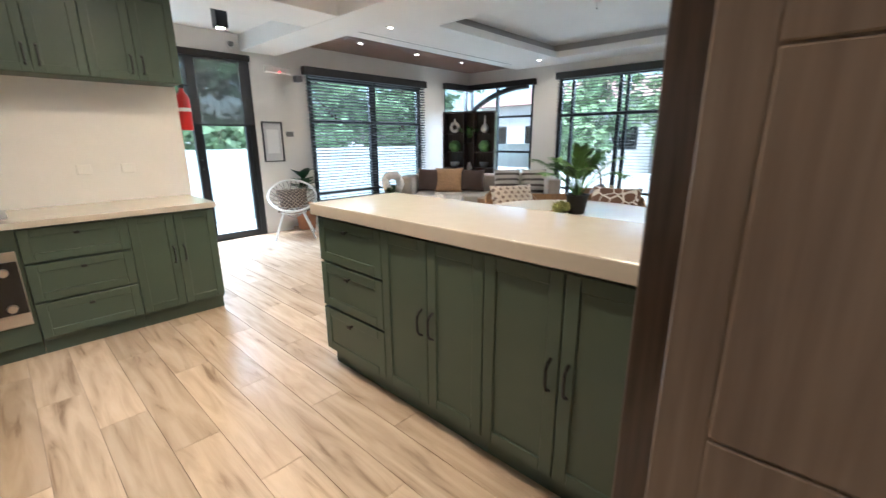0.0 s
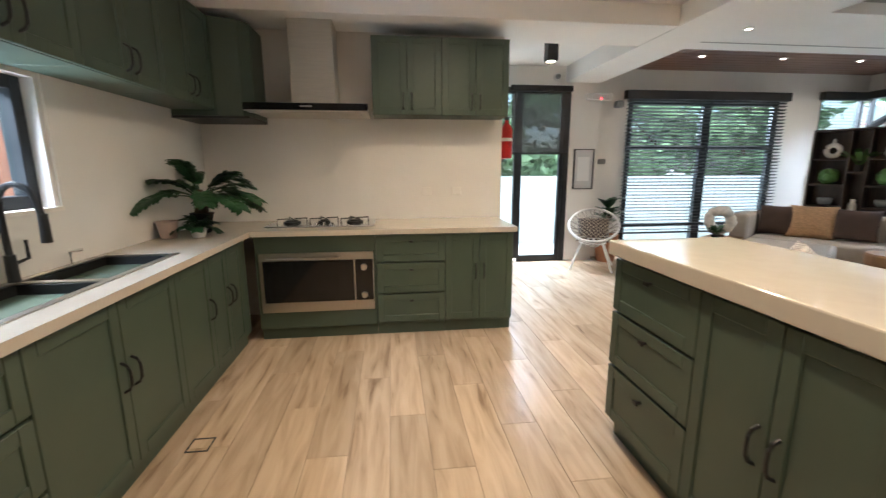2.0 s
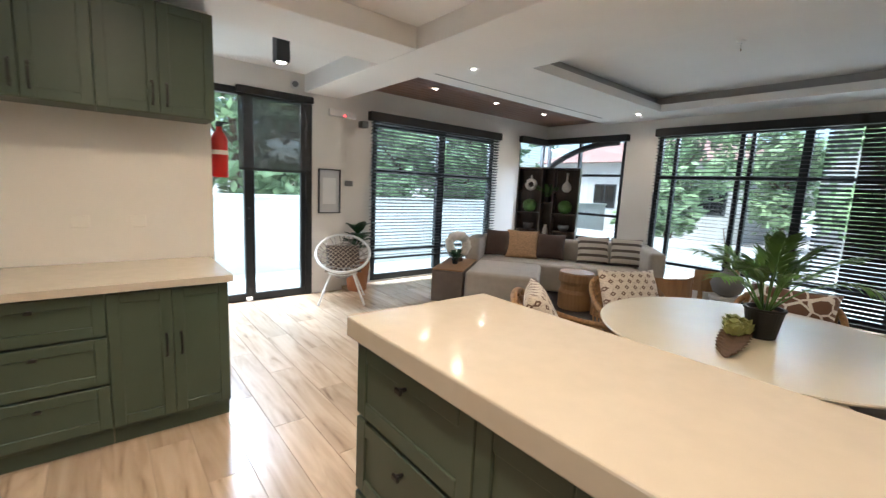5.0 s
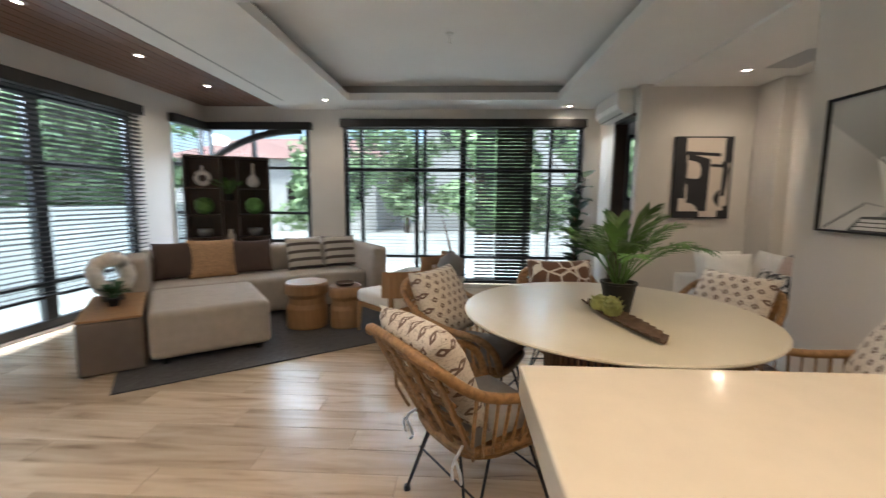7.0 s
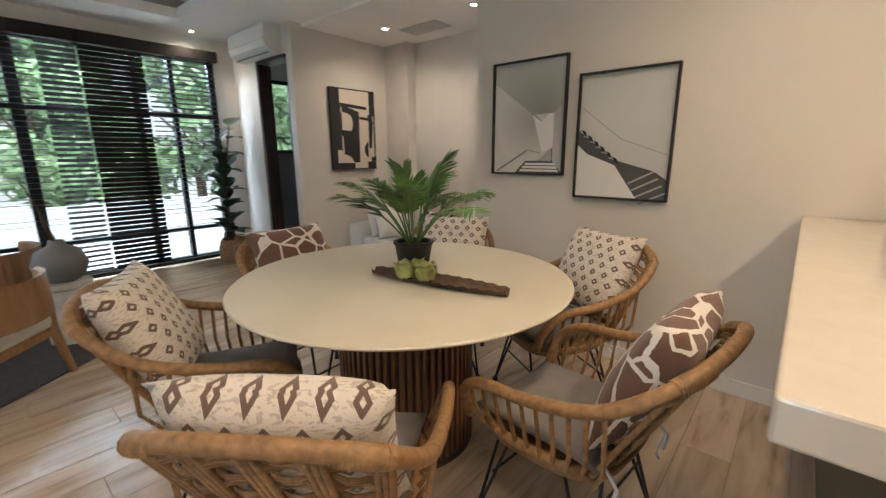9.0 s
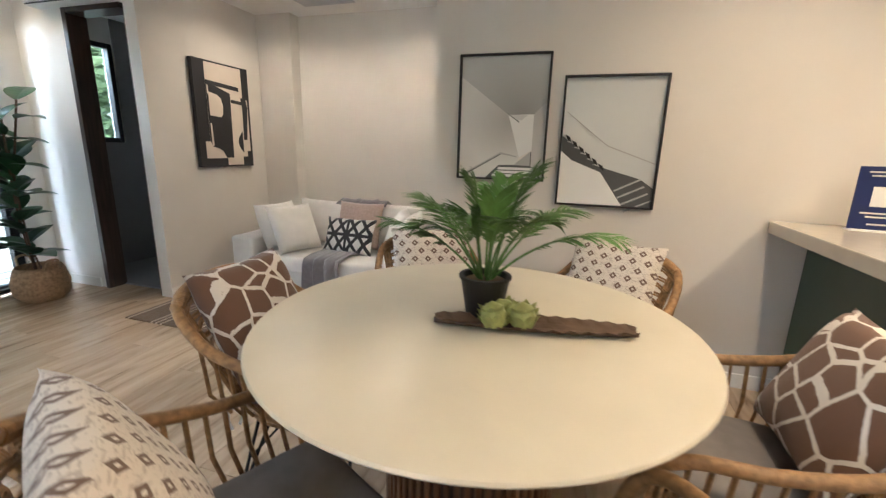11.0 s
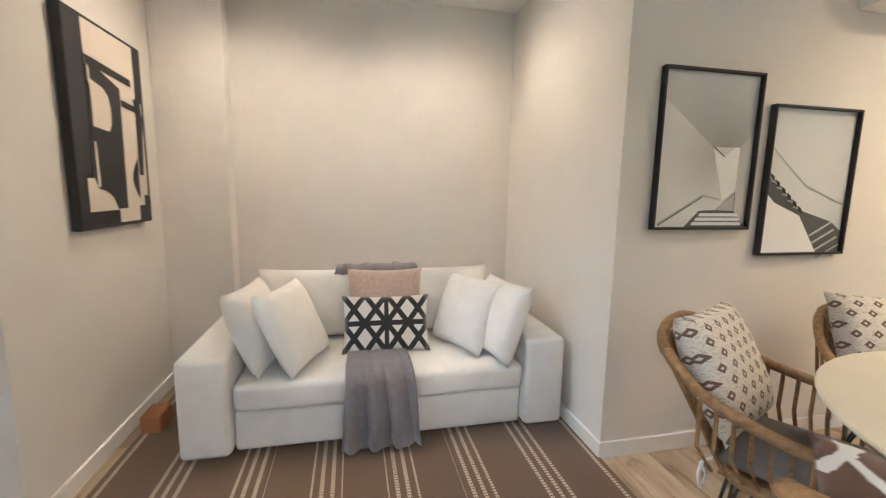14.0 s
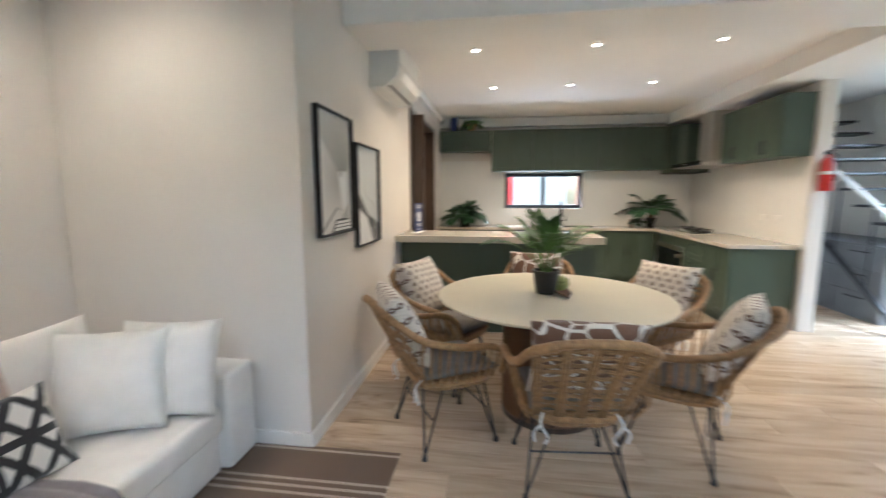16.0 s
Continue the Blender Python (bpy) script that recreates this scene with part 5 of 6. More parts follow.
shape("print_block", ob, ((0.06, 0.12), (0.24, 0.12), (0.24, 0.46), (0.06, 0.46)), PAPER, -0.0125)


# air conditioners
def aircon(m, w):
    ob = thing("air_conditioner", "white wall-mounted split air conditioner", "air conditioner", m, "air conditioners")
    bm = bmesh.new()
    prof = [(0, 0), (-0.10, 0.0), (-0.19, 0.06), (-0.21, 0.12), (-0.20, 0.27), (-0.17, 0.295), (0, 0.295)]
    a, c = [bm.verts.new((0, y, z)) for y, z in prof], [bm.verts.new((w, y, z)) for y, z in prof]
    bm.faces.new(a)
    bm.faces.new(c[::-1])
    for i in range(len(prof)):
        bm.faces.new((a[i], c[i], c[(i + 1) % len(prof)], a[(i + 1) % len(prof)]))
    bmesh.ops.recalc_face_normals(bm, faces=bm.faces)
    part("casing", bm, PLASTIC, ob)
    part("outlet", boxes((0.05, -0.004, -0.002, w - 0.05, 0.004, 0.075)), BLACK, ob).matrix_basis = pose(0, -0.146, 0.033 - 0.033, -57)
    for k in range(10):
        part("vane", boxes((0.08 + k * (w - 0.16) / 9, -0.012, 0.008, 0.083 + k * (w - 0.16) / 9, 0.0, 0.07)), PLASTIC, ob).matrix_basis = pose(0, -0.146, 0.0, -57)
    part("panel_line", boxes((0.004, -0.213, 0.125, w - 0.004, -0.206, 0.128)), COVE, ob)
    return ob


aircon(pose(2.36, SW + 0.001, 2.29, 0, 0, 180) @ Matrix.Diagonal((1, 1.15, 1.3, 1)), 0.85)
aircon(pose(7.12, 0.201, 2.42, 0, 0, 180), 0.85)

# ---- recess sofa ----
ob = thing("sofa", "cream upholstered two-seat sofa on the striped rug", "sofa")
SX0, SX1, SY0, SY1 = 3.69, 5.69, -1.14, -0.13
part("base", boxes((SX0 + 0.24, SY0 + 0.02, 0.035, SX1 - 0.24, SY0 + 0.96, 0.25), bevel=0.02, segs=3), CREAM, ob, smooth=True)
part("arm", boxes((SX0, SY0, 0.035, SX0 + 0.235, SY1, 0.545), bevel=0.03, segs=3), CREAM, ob, smooth=True)
part("arm", boxes((SX1 - 0.235, SY0, 0.035, SX1, SY1, 0.545), bevel=0.03, segs=3), CREAM, ob, smooth=True)
part("back", boxes((SX0 + 0.24, SY0 + 0.0, 0.255, SX1 - 0.24, SY0 + 0.2, 0.62), bevel=0.03, segs=3), CREAM, ob, smooth=True)
for x0, x1 in ((SX0 + 0.245, (SX0 + SX1) / 2 - 0.004), ((SX0 + SX1) / 2 + 0.004, SX1 - 0.245)):
    part("seat_cushion", boxes((x0, SY0 + 0.2, 0.256, x1, SY1 - 0.01, 0.40), bevel=0.035, segs=4), CREAM, ob, smooth=True)
for x in (SX0 + 0.08, SX1 - 0.08):
    for y in (SY0 + 0.08, SY1 - 0.08):
        part("foot", cyl(bmesh.new(), x, y, 0.012, 0.035, 0.025), BLACK, ob)
for x, w in ((4.32, 0.78), (5.06, 0.78)):
    cushion("large cream back cushion of the sofa", CREAM, w, 0.46, 0.22, pose(x, SY0 + 0.30, 0.61, 102, 0, 0), int(x * 10), "cream sofa cushions")
for x, y, rz, rx, sd in ((5.37, -0.43, 80, 110, 41), (5.18, -0.39, 70, 116, 42), (4.02, -0.35, -78, 108, 43), (4.18, -0.50, -64, 114, 44)):
    cushion("plump cream scatter cushion leaning on the sofa arm", CREAM, 0.46, 0.46, 0.17, pose(x, y, 0.615, rx, 0, rz), sd, "cream sofa cushions")
cushion("dusty pink knitted cushion against the sofa back", PINK, 0.48, 0.45, 0.15, pose(4.66, SY0 + 0.46, 0.635, 108, 0, -2), 45)
cushion("white cushion with a black lattice pattern", LATTICE, 0.52, 0.34, 0.12, pose(4.67, SY0 + 0.64, 0.56, 112, 0, -2), 46)
ob = thing("throw_blanket", "grey throw draped over the sofa seat", "throw")


def drape(name, x0, x1, line, folds, mat, parent):
    bm = bmesh.new()
    n, rows = 36, []
    for j, (y, z, wd, amp) in enumerate(line):
        row = []
        for i in range(n + 1):
            s = i / n
            xx = (x0 + x1) / 2 + (s - 0.5) * (x1 - x0) * wd
            f = amp * (math.sin(s * folds * 6.28 + 0.4 * j) + 0.4 * math.sin(s * folds * 14 + j))
            row.append(bm.verts.new((xx + 0.3 * f, y + f, z + (abs(f) * 0.6 if y < -0.14 else 0))))
        rows.append(row)
    for a, c in zip(rows, rows[1:]):
        for i in range(n):
            bm.faces.new((a[i], a[i + 1], c[i + 1], c[i]))
    o = part(name, bm, mat, parent, smooth=True)
    sol = o.modifiers.new("thickness", "SOLIDIFY")
    sol.thickness, sol.offset = 0.008, 1
    return o


drape("cloth", 4.53, 4.92, [(-0.66, 0.412, 0.8, 0.008), (-0.45, 0.414, 0.85, 0.012), (-0.25, 0.414, 0.9, 0.014), (-0.13, 0.408, 0.9, 0.012), (-0.100, 0.36, 0.92, 0.014), (-0.092, 0.26, 0.96, 0.018), (-0.085, 0.14, 1.0, 0.020), (-0.078, 0.035, 1.06, 0.022)], 3.2, THROW, ob)
ob = thing("throw_blanket", "dark grey knitted throw over the sofa back", "throw")
o = drape("cloth", 4.42, 4.98, [(SY0 + 0.16, 0.80, 0.9, 0.012), (SY0 + 0.26, 0.845, 0.95, 0.016), (SY0 + 0.36, 0.80, 1.0, 0.014)], 2.6, THROW, ob)
ob = tagged(part("rug", boxes((-1.19, -0.96, 0, 1.19, 0.96, 0.010), bevel=0.003), RUG2), "brown flat-woven rug with cream stripes", "rug")
ob.matrix_basis = pose(4.82, -0.28, 0.001)
ob = thing("door_stop", "small orange wooden block by the skirting", "block", pose(5.95, -0.55, 0.011))
part("block", boxes((-0.05, -0.08, 0, 0.05, 0.08, 0.10), bevel=0.01, segs=2), TERRA, ob)

# basket plant
ob = thing("fiddle_leaf_fig", "broad-leaved fig in a woven basket by the bathroom door", "plant", pose(7.08, 0.60, 0))
part("basket", lathe([(0.14, 0), (0.19, 0.06), (0.20, 0.16), (0.17, 0.27), (0.155, 0.30), (0.145, 0.29), (0.15, 0.2), (0.0001, 0.19)]), BASKET, ob, "round woven basket", True)
for sg in (-1, 1):
    part("basket_handle", rod(curve([(sg * 0.16, -0.06, 0.28), (sg * 0.19, -0.04, 0.36), (sg * 0.19, 0.04, 0.36), (sg * 0.16, 0.06, 0.28)], 4), 0.010, 6), BASKET, ob)
rng = random.Random(6)
for k in range(3):
    top = Vector((0.07 * math.cos(k * 2.1), 0.07 * math.sin(k * 2.1), 1.35 + 0.16 * k))
    pts = curve([(0.03 * math.cos(k * 2.1), 0.03 * math.sin(k * 2.1), 0.2), (0.05 * math.sin(k), 0.04, 0.8), tuple(top)], 6)
    part("stem", rod(pts, 0.009, 6), BARK, ob)
    for j in range(13):
        p = pts[min(len(pts) - 1, 2 + int(j * 0.85))]
        az = j * 2.4 + k + rng.uniform(-0.4, 0.4)
        o = Vector((math.cos(az), math.sin(az), 0))
        bm = bmesh.new()
        k2 = rng.uniform(0.1, 1.5)
        leaf_blade(bm, p, (o + Vector((0, 0, k2))).normalized(), Vector((-o.y, o.x, 0)), (Vector((0, 0, 1)) - o * k2).normalized(), rng.uniform(0.20, 0.28), rng.uniform(0.08, 0.105), 0.2, 6, 0.3)
        part("leaf", bm, LEAFD, ob)

# ---- living corner, turned towards the windows ----
L = pose(3.88, 4.72, 0, 0, 0, -54)
ob = tagged(part("rug", boxes((-0.22, -0.36, 0, 3.5, 2.0, 0.012), bevel=0.004), RUG), "large charcoal rug under the corner sofa", "rug")
ob.matrix_basis = L @ pose(0, 0, 0.001)
ob = thing("corner_sofa", "beige fabric corner sofa with a long chaise", "sofa", L @ pose(0, 0, 0.013))
part("chaise", boxes((0, 0, 0.05, 0.90, 1.02, 0.44), bevel=0.05, segs=4), BEIGE, ob, smooth=True)
part("seat", boxes((0.0, 1.025, 0.05, 2.25, 1.66, 0.44), bevel=0.05, segs=4), BEIGE, ob, smooth=True)
part("back", boxes((-0.10, 1.665, 0.05, 2.46, 1.90, 0.74), bevel=0.05, segs=4), BEIGE, ob, smooth=True)
part("arm", boxes((-0.22, 1.03, 0.05, -0.005, 1.66, 0.74), bevel=0.05, segs=4), BEIGE, ob, smooth=True)
part("arm", boxes((2.255, 0.85, 0.05, 2.46, 1.66, 0.74), bevel=0.05, segs=4), BEIGE, ob, smooth=True)
for x in (0.1, 0.8, 2.35):
    part("foot", cyl(bmesh.new(), x, 0.9 if x > 2 else 0.08, 0, 0.05, 0.025), BLACK, ob)
    part("foot", cyl(bmesh.new(), x, 1.8, 0, 0.05, 0.025), BLACK, ob)
for x, mat, w, h, lab in ((0.22, BROWNFAB, 0.42, 0.42, "dark brown cushion on the corner sofa"), (0.58, TAN, 0.50, 0.46, "tan woven cushion on the corner sofa"), (1.00, BROWNFAB, 0.44, 0.40, "dark brown cushion on the corner sofa"), (1.62, STRIPE, 0.46, 0.42, "striped cream and brown cushion on the corner sofa"), (2.08, STRIPE, 0.44, 0.42, "striped cream and brown cushion on the corner sofa")):
    cushion(lab, mat, w, h, 0.16, L @ pose(x, 1.52, 0.655, 68, 0, 4 * math.sin(x * 5)), int(x * 50), "corner sofa cushions")
ob = thing("throw_blanket", "pale striped throw over the corner sofa back", "throw", L @ pose(0, 0, 0.012))
part("cloth", boxes((1.78, 1.57, 0.46, 2.0, 1.60, 0.745), (1.78, 1.60, 0.743, 2.0, 1.92, 0.757), bevel=0.006), STONE, ob)
ob = thing("low_table", "low dark taupe block table beside the chaise", "table", L)
part("body", boxes((-0.44, 0.05, 0.013, -0.03, 1.02, 0.42), bevel=0.02, segs=3), TAUPE, ob)
part("top", boxes((-0.44, 0.05, 0.422, -0.03, 1.02, 0.44), bevel=0.006), OAK, ob, "pale wooden top")
ob = thing("ring_sculpture", "rough white ring sculpture on the low table", "sculpture", L @ pose(-0.26, 0.72, 0.44, 0, 0, 40))
part("base", boxes((-0.07, -0.045, 0, 0.07, 0.045, 0.05), bevel=0.008), BARK, ob)
part("ring", rod([(0.135 * math.cos(a), 0.02 * math.sin(3 * a), 0.235 + 0.135 * math.sin(a)) for a in [k * math.pi / 16 for k in range(32)]], [0.062 + 0.008 * math.sin(k * 2.3) for k in range(32)], 12, True), STONE, ob, smooth=True)
palm("small_plant", "tiny dark plant beside the ring sculpture", L @ pose(-0.24, 0.50, 0.44), pot(0.035, 0.045, 0.07, POT), 9, 0.14, (40, 80), 0.3, 0.05, 0.013, LEAFD, 0.07, 31, 6)
for u, v, r, h, lab in ((1.36, 0.52, 0.22, 0.46, "round brown wooden stool table on the rug"), (1.70, 0.30, 0.17, 0.42, "small waisted wooden stool table on the rug")):
    ob = thing("stool_table", lab, "side table", L @ pose(u, v, 0.013), "wooden stool tables")
    part("body", lathe([(r * 0.92, 0), (r * 0.95, 0.02), (r * 0.95, h * 0.45), (r * 0.86, h * 0.55), (r * 0.86, h * 0.68), (r, h * 0.78), (r, h - 0.012), (r * 0.97, h)], 32), OAK, ob)
    part("top", lathe([(r * 0.96, h), (r * 0.96, h + 0.008), (0.0001, h + 0.008)], 32), OAK, ob)
ob = thing("tray", "small metal tray on the stool table", "tray", L @ pose(1.70, 0.30, 0.446))
part("dish", lathe([(0.08, 0), (0.10, 0.02), (0.105, 0.03), (0.098, 0.03), (0.08, 0.006), (0.0001, 0.006)]), BARK, ob)


def lounge_chair(m):
    """Facing +y: oak legs, curved oak back rail, pale upholstered seat."""
    ob = thing("lounge_chair", "oak lounge chair with a pale upholstered seat", "chair", m, "oak lounge chairs")
    part("seat", boxes((-0.29, -0.27, 0.30, 0.29, 0.31, 0.43), bevel=0.045, segs=4), CREAM, ob, smooth=True)
    part("seat_rail", boxes((-0.27, -0.26, 0.25, 0.27, 0.28, 0.305), bevel=0.01), OAK, ob)
    for sx in (-1, 1):
        part("leg", rod([(sx * 0.27, 0.26, 0.30), (sx * 0.28, 0.28, 0.0)], [0.026, 0.018], 8), OAK, ob)
        part("leg", rod([(sx * 0.29, -0.25, 0.62), (sx * 0.28, -0.25, 0.30), (sx * 0.29, -0.31, 0.0)], [0.022, 0.028, 0.018], 8), OAK, ob)
    bm = bmesh.new()
    rows = []
    for i in range(13):
        a = math.pi * (1.12 + 0.76 * i / 12)
        c, s = math.cos(a), math.sin(a)
        rows.append([bm.verts.new((0.36 * c * k, -0.08 + 0.30 * s * k, z)) for k, z in ((0.95, 0.42), (0.93, 0.66), (1.02, 0.67), (1.04, 0.43))])
    for p, q in zip(rows, rows[1:]):
        for k in range(4):
            bm.faces.new((p[k], p[(k + 1) % 4], q[(k + 1) % 4], q[k]))
    bm.faces.new(rows[0])
    bm.faces.new(rows[-1][::-1])
    bmesh.ops.recalc_face_normals(bm, faces=bm.faces)
    part("backrest", bm, OAK, ob, "curved oak back")
    return ob


lounge_chair(pose(4.98, 2.95, 0.012, 0, 0, -42))
lounge_chair(pose(6.10, 2.85, 0.0, 0, 0, -20))
ob = thing("side_table", "small pale round side table", "side table", pose(5.62, 2.42, 0), "")
part("column", lathe([(0.14, 0), (0.14, 0.40), (0.16, 0.42), (0.16, 0.45), (0.0001, 0.45)]), STONE, ob)
ob = thing("vase", "round grey ceramic vase with a bare branch", "vase", pose(5.62, 2.42, 0.45) @ Matrix.Diagonal((1.3, 1.3, 1.3, 1)))
part("body", lathe([(0.05, 0), (0.10, 0.03), (0.125, 0.10), (0.10, 0.17), (0.04, 0.205), (0.035, 0.23), (0.03, 0.23), (0.03, 0.2)]), GREYCER, ob, smooth=True)
part("branch", rod(curve([(0, 0, 0.2), (0.02, 0.03, 0.33), (-0.03, 0.05, 0.42), (0.01, 0.09, 0.55)], 5), [0.012 - 0.0006 * k for k in range(16)], 6), BARK, ob)

# corner shelves
S = pose(6.02, 5.82, 0, 0, 0, -64)
ob = thing("shelving_unit", "tall dark open shelving unit across the corner", "shelf", S)
SWD, SHT, SD = 1.02, 1.88, 0.26
part("back", boxes((0.02, SD - 0.012, 0.02, SWD - 0.02, SD, SHT - 0.02)), DARKWOOD, ob)
for x in (0, 0.40, 0.60, SWD - 0.022):
    part("upright", boxes((x, 0, 0.0, x + 0.022, SD - 0.013, SHT), bevel=0.002), DARKWOOD, ob)
for a, c in ((0.022, 0.40), (0.622, SWD - 0.022)):
    for z in (0.04, 0.42, 0.80, 1.10, 1.46, SHT - 0.022):
        part("shelf_board", boxes((a, 0, z, c, SD - 0.013, z + 0.022), bevel=0.002), DARKWOOD, ob)
for z in (0.04, 0.62, 1.28, SHT - 0.022):
    part("shelf_board", boxes((0.422, 0, z, 0.60, SD - 0.013, z + 0.022), bevel=0.002), DARKWOOD, ob)


def ornament(kind, label, u, z, prof, mat):
    o = thing(kind, label, kind, S @ pose(u, 0.12, z))
    part("body", lathe(prof, 20), mat, o, smooth=True)


o = thing("ring_vase", "white ring vase on the dark shelf", "vase", S @ pose(0.21, 0.12, 1.482))
part("ring", rod([(0.075 * math.cos(a), 0, 0.11 + 0.075 * math.sin(a)) for a in [k * math.pi / 12 for k in range(24)]], 0.032, 10, True), STONE, o, smooth=True)
part("neck", cyl(bmesh.new(), 0, 0, 0.20, 0.27, 0.02, 0.016), STONE, o)
ornament("bottle_vase", "white bottle vase on the dark shelf", 0.81, 1.482, [(0.04, 0), (0.08, 0.05), (0.07, 0.12), (0.02, 0.18), (0.018, 0.30), (0.028, 0.32)], STONE)
for u in (0.21, 0.81):
    o = thing("moss_ball", "round green moss ball on the dark shelf", "ornament", S @ pose(u, 0.12, 1.122))
    bm = bmesh.new()
    bmesh.ops.create_icosphere(bm, subdivisions=3, radius=0.115, matrix=Matrix.Translation((0, 0, 0.112)))
    for v in bm.verts:
        v.co += (v.co - Vector((0, 0, 0.112))) * 0.12 * noise.noise(v.co * 30 + Vector((u, 0, 0)))
    part("moss", bm, LEAF, o)
    ornament("bowl", "small grey bowl on the dark shelf", u, 0.822, [(0.05, 0), (0.09, 0.06), (0.09, 0.11), (0.08, 0.11), (0.06, 0.02)], GREYCER)
    ornament("bowl", "small grey bowl on the dark shelf", u, 0.442, [(0.06, 0), (0.10, 0.08), (0.10, 0.14), (0.09, 0.14), (0.06, 0.02)], STONE)
palm("trailing_plant", "trailing green plant in the narrow shelf", S @ pose(0.51, 0.11, 1.302), pot(0.04, 0.05, 0.09, POT), 12, 0.28, (45, 85), 0.3, 0.05, 0.014, LEAF, 0.09, 13, 8)
ornament("jar", "pale jar in the narrow shelf", 0.51, 0.642, [(0.04, 0), (0.05, 0.03), (0.05, 0.2), (0.03, 0.24), (0.03, 0.28)], STONE)

# wire chair and the plant by the glass door
ob = thing("wire_chair", "round white metal chair with a dark woven shell", "chair", pose(2.73, 5.72, 0, 0, 0, 152))
rim = [(0.33 * math.cos(a), -0.06 + 0.30 * math.sin(a), 0.59 - 0.19 * math.sin(a)) for a in [k * math.pi / 16 for k in range(32)]]
part("rim", rod(rim, 0.017, 8, True), PLASTIC, ob, "white tubular rim", True)
centre = Vector((0, 0.02, 0.38))
STRAP = material("woven_strap", (0.36, 0.33, 0.29), 0.7, vary=0.2, rand=0.15)
for k in range(16):
    a, c = Vector(rim[2 * k]), Vector(rim[(2 * k + 11) % 32])
    mid = (a + c) / 2
    mid = mid.lerp(centre, 0.55)
    part("strap", rod(curve([tuple(a), tuple(mid), tuple(c)], 5), 0.0065, 5), STRAP, ob)
for k, rr in enumerate((0.35, 0.6, 0.82)):
    part("strap", rod([tuple(centre.lerp(Vector(p), rr) - Vector((0, 0, 0.10 * (1 - rr * rr)))) for p in rim], 0.007, 6, True), STRAP, ob)
part("seat_ring", rod([(0.17 * math.cos(a), 0.02 + 0.17 * math.sin(a), 0.36) for a in [k * math.pi / 12 for k in range(24)]], 0.011, 6, True), PLASTIC, ob)
for sx in (-1, 1):
    for sy in (-1, 1):
        part("leg", rod([(sx * 0.13, 0.02 + sy * 0.12, 0.36), (sx * 0.27, 0.02 + sy * 0.25, 0.0)], 0.012, 8), PLASTIC, ob)
cushion("dark brown and cream woven cushion in the round chair", ZIGZAG, 0.44, 0.42, 0.13, pose(2.73, 5.72, 0, 0, 0, 152) @ pose(0, -0.06, 0.52, 134, 0, 4), 61)
ob = thing("potted_fig", "leafy fig in a tall terracotta pot by the window", "plant", pose(3.13, 6.10, 0))
part("pot", lathe([(0.12, 0), (0.13, 0.02), (0.17, 0.36), (0.175, 0.40), (0.155, 0.40), (0.15, 0.34), (0.0001, 0.33)]), TERRA, ob)
part("trunk", rod([(0, 0, 0.33), (0.01, 0, 0.58), (0, 0.01, 0.86)], 0.012, 6), BARK, ob)
rng = random.Random(14)
for j in range(20):
    az = j * 2.4
    o = Vector((math.cos(az), math.sin(az), 0))
    bm = bmesh.new()
    k2 = rng.uniform(0.3, 1.5)
    leaf_blade(bm, Vector((0, 0, 0.56 + 0.015 * j)), (o + Vector((0, 0, k2))).normalized(), Vector((-o.y, o.x, 0)), (Vector((0, 0, 1)) - o * k2).normalized(), rng.uniform(0.20, 0.28), 0.075, 0.2, 6, 0.3)
    part("leaf", bm, LEAFD, ob)

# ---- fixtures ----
# includes a fixture for the added hall lamp, which stays out of view
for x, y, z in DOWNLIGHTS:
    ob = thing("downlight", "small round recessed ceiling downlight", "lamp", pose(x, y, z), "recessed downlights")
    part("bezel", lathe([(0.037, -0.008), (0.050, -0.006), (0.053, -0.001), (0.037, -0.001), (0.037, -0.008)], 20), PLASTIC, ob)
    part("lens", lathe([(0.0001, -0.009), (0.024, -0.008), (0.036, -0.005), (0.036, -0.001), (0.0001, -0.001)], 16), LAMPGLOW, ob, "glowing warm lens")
ob = thing("ceiling_spot", "black cube ceiling lamp by the glass door", "lamp", pose(1.77, 5.05, 2.52))
part("housing", boxes((-0.06, -0.06, 0.0, 0.06, 0.06, 0.22), bevel=0.004), BLACK, ob)
part("lens", cyl(bmesh.new(), 0, 0, -0.003, 0.0, 0.04), LAMPGLOW, ob, "glowing lens")
ob = thing("smoke_detector", "small hanging sensor under the tray ceiling", "sensor", pose(5.1, 2.45, 2.94))
part("cap", lathe([(0.0001, -0.02), (0.035, -0.018), (0.04, 0.0)], 16), PLASTIC, ob)
part("hook", rod([(0, 0, -0.02), (0, 0, -0.07), (0.015, 0, -0.085), (0.02, 0, -0.07)], 0.005, 6), CHROME, ob)
ob = thing("ceiling_grille", "flat white air grille in the recess ceiling", "grille", pose(5.1, -0.86, 2.69))
part("frame", boxes((-0.27, -0.14, -0.008, 0.27, -0.12, -0.001), (-0.27, 0.12, -0.008, 0.27, 0.14, -0.001), (-0.27, -0.12, -0.008, -0.25, 0.12, -0.001), (0.25, -0.12, -0.008, 0.27, 0.12, -0.001)), ARTMID, ob)
for k in range(10):
    part("slat", boxes((-0.25, -0.115 + 0.024 * k, -0.006, 0.25, -0.104 + 0.024 * k, -0.001)), ARTMID, ob)
ob = thing("exit_light", "white emergency light box on the wall", "lamp", pose(2.95, NWD - 0.03, 2.30))
part("casing", boxes((-0.22, -0.02, 0, 0.16, 0.028, 0.09), bevel=0.012, segs=2), PLASTIC, ob)
part("indicator", boxes((-0.02, -0.026, 0.01, 0.0, -0.021, 0.03)), REDGLOW, ob, "red indicator lamp")
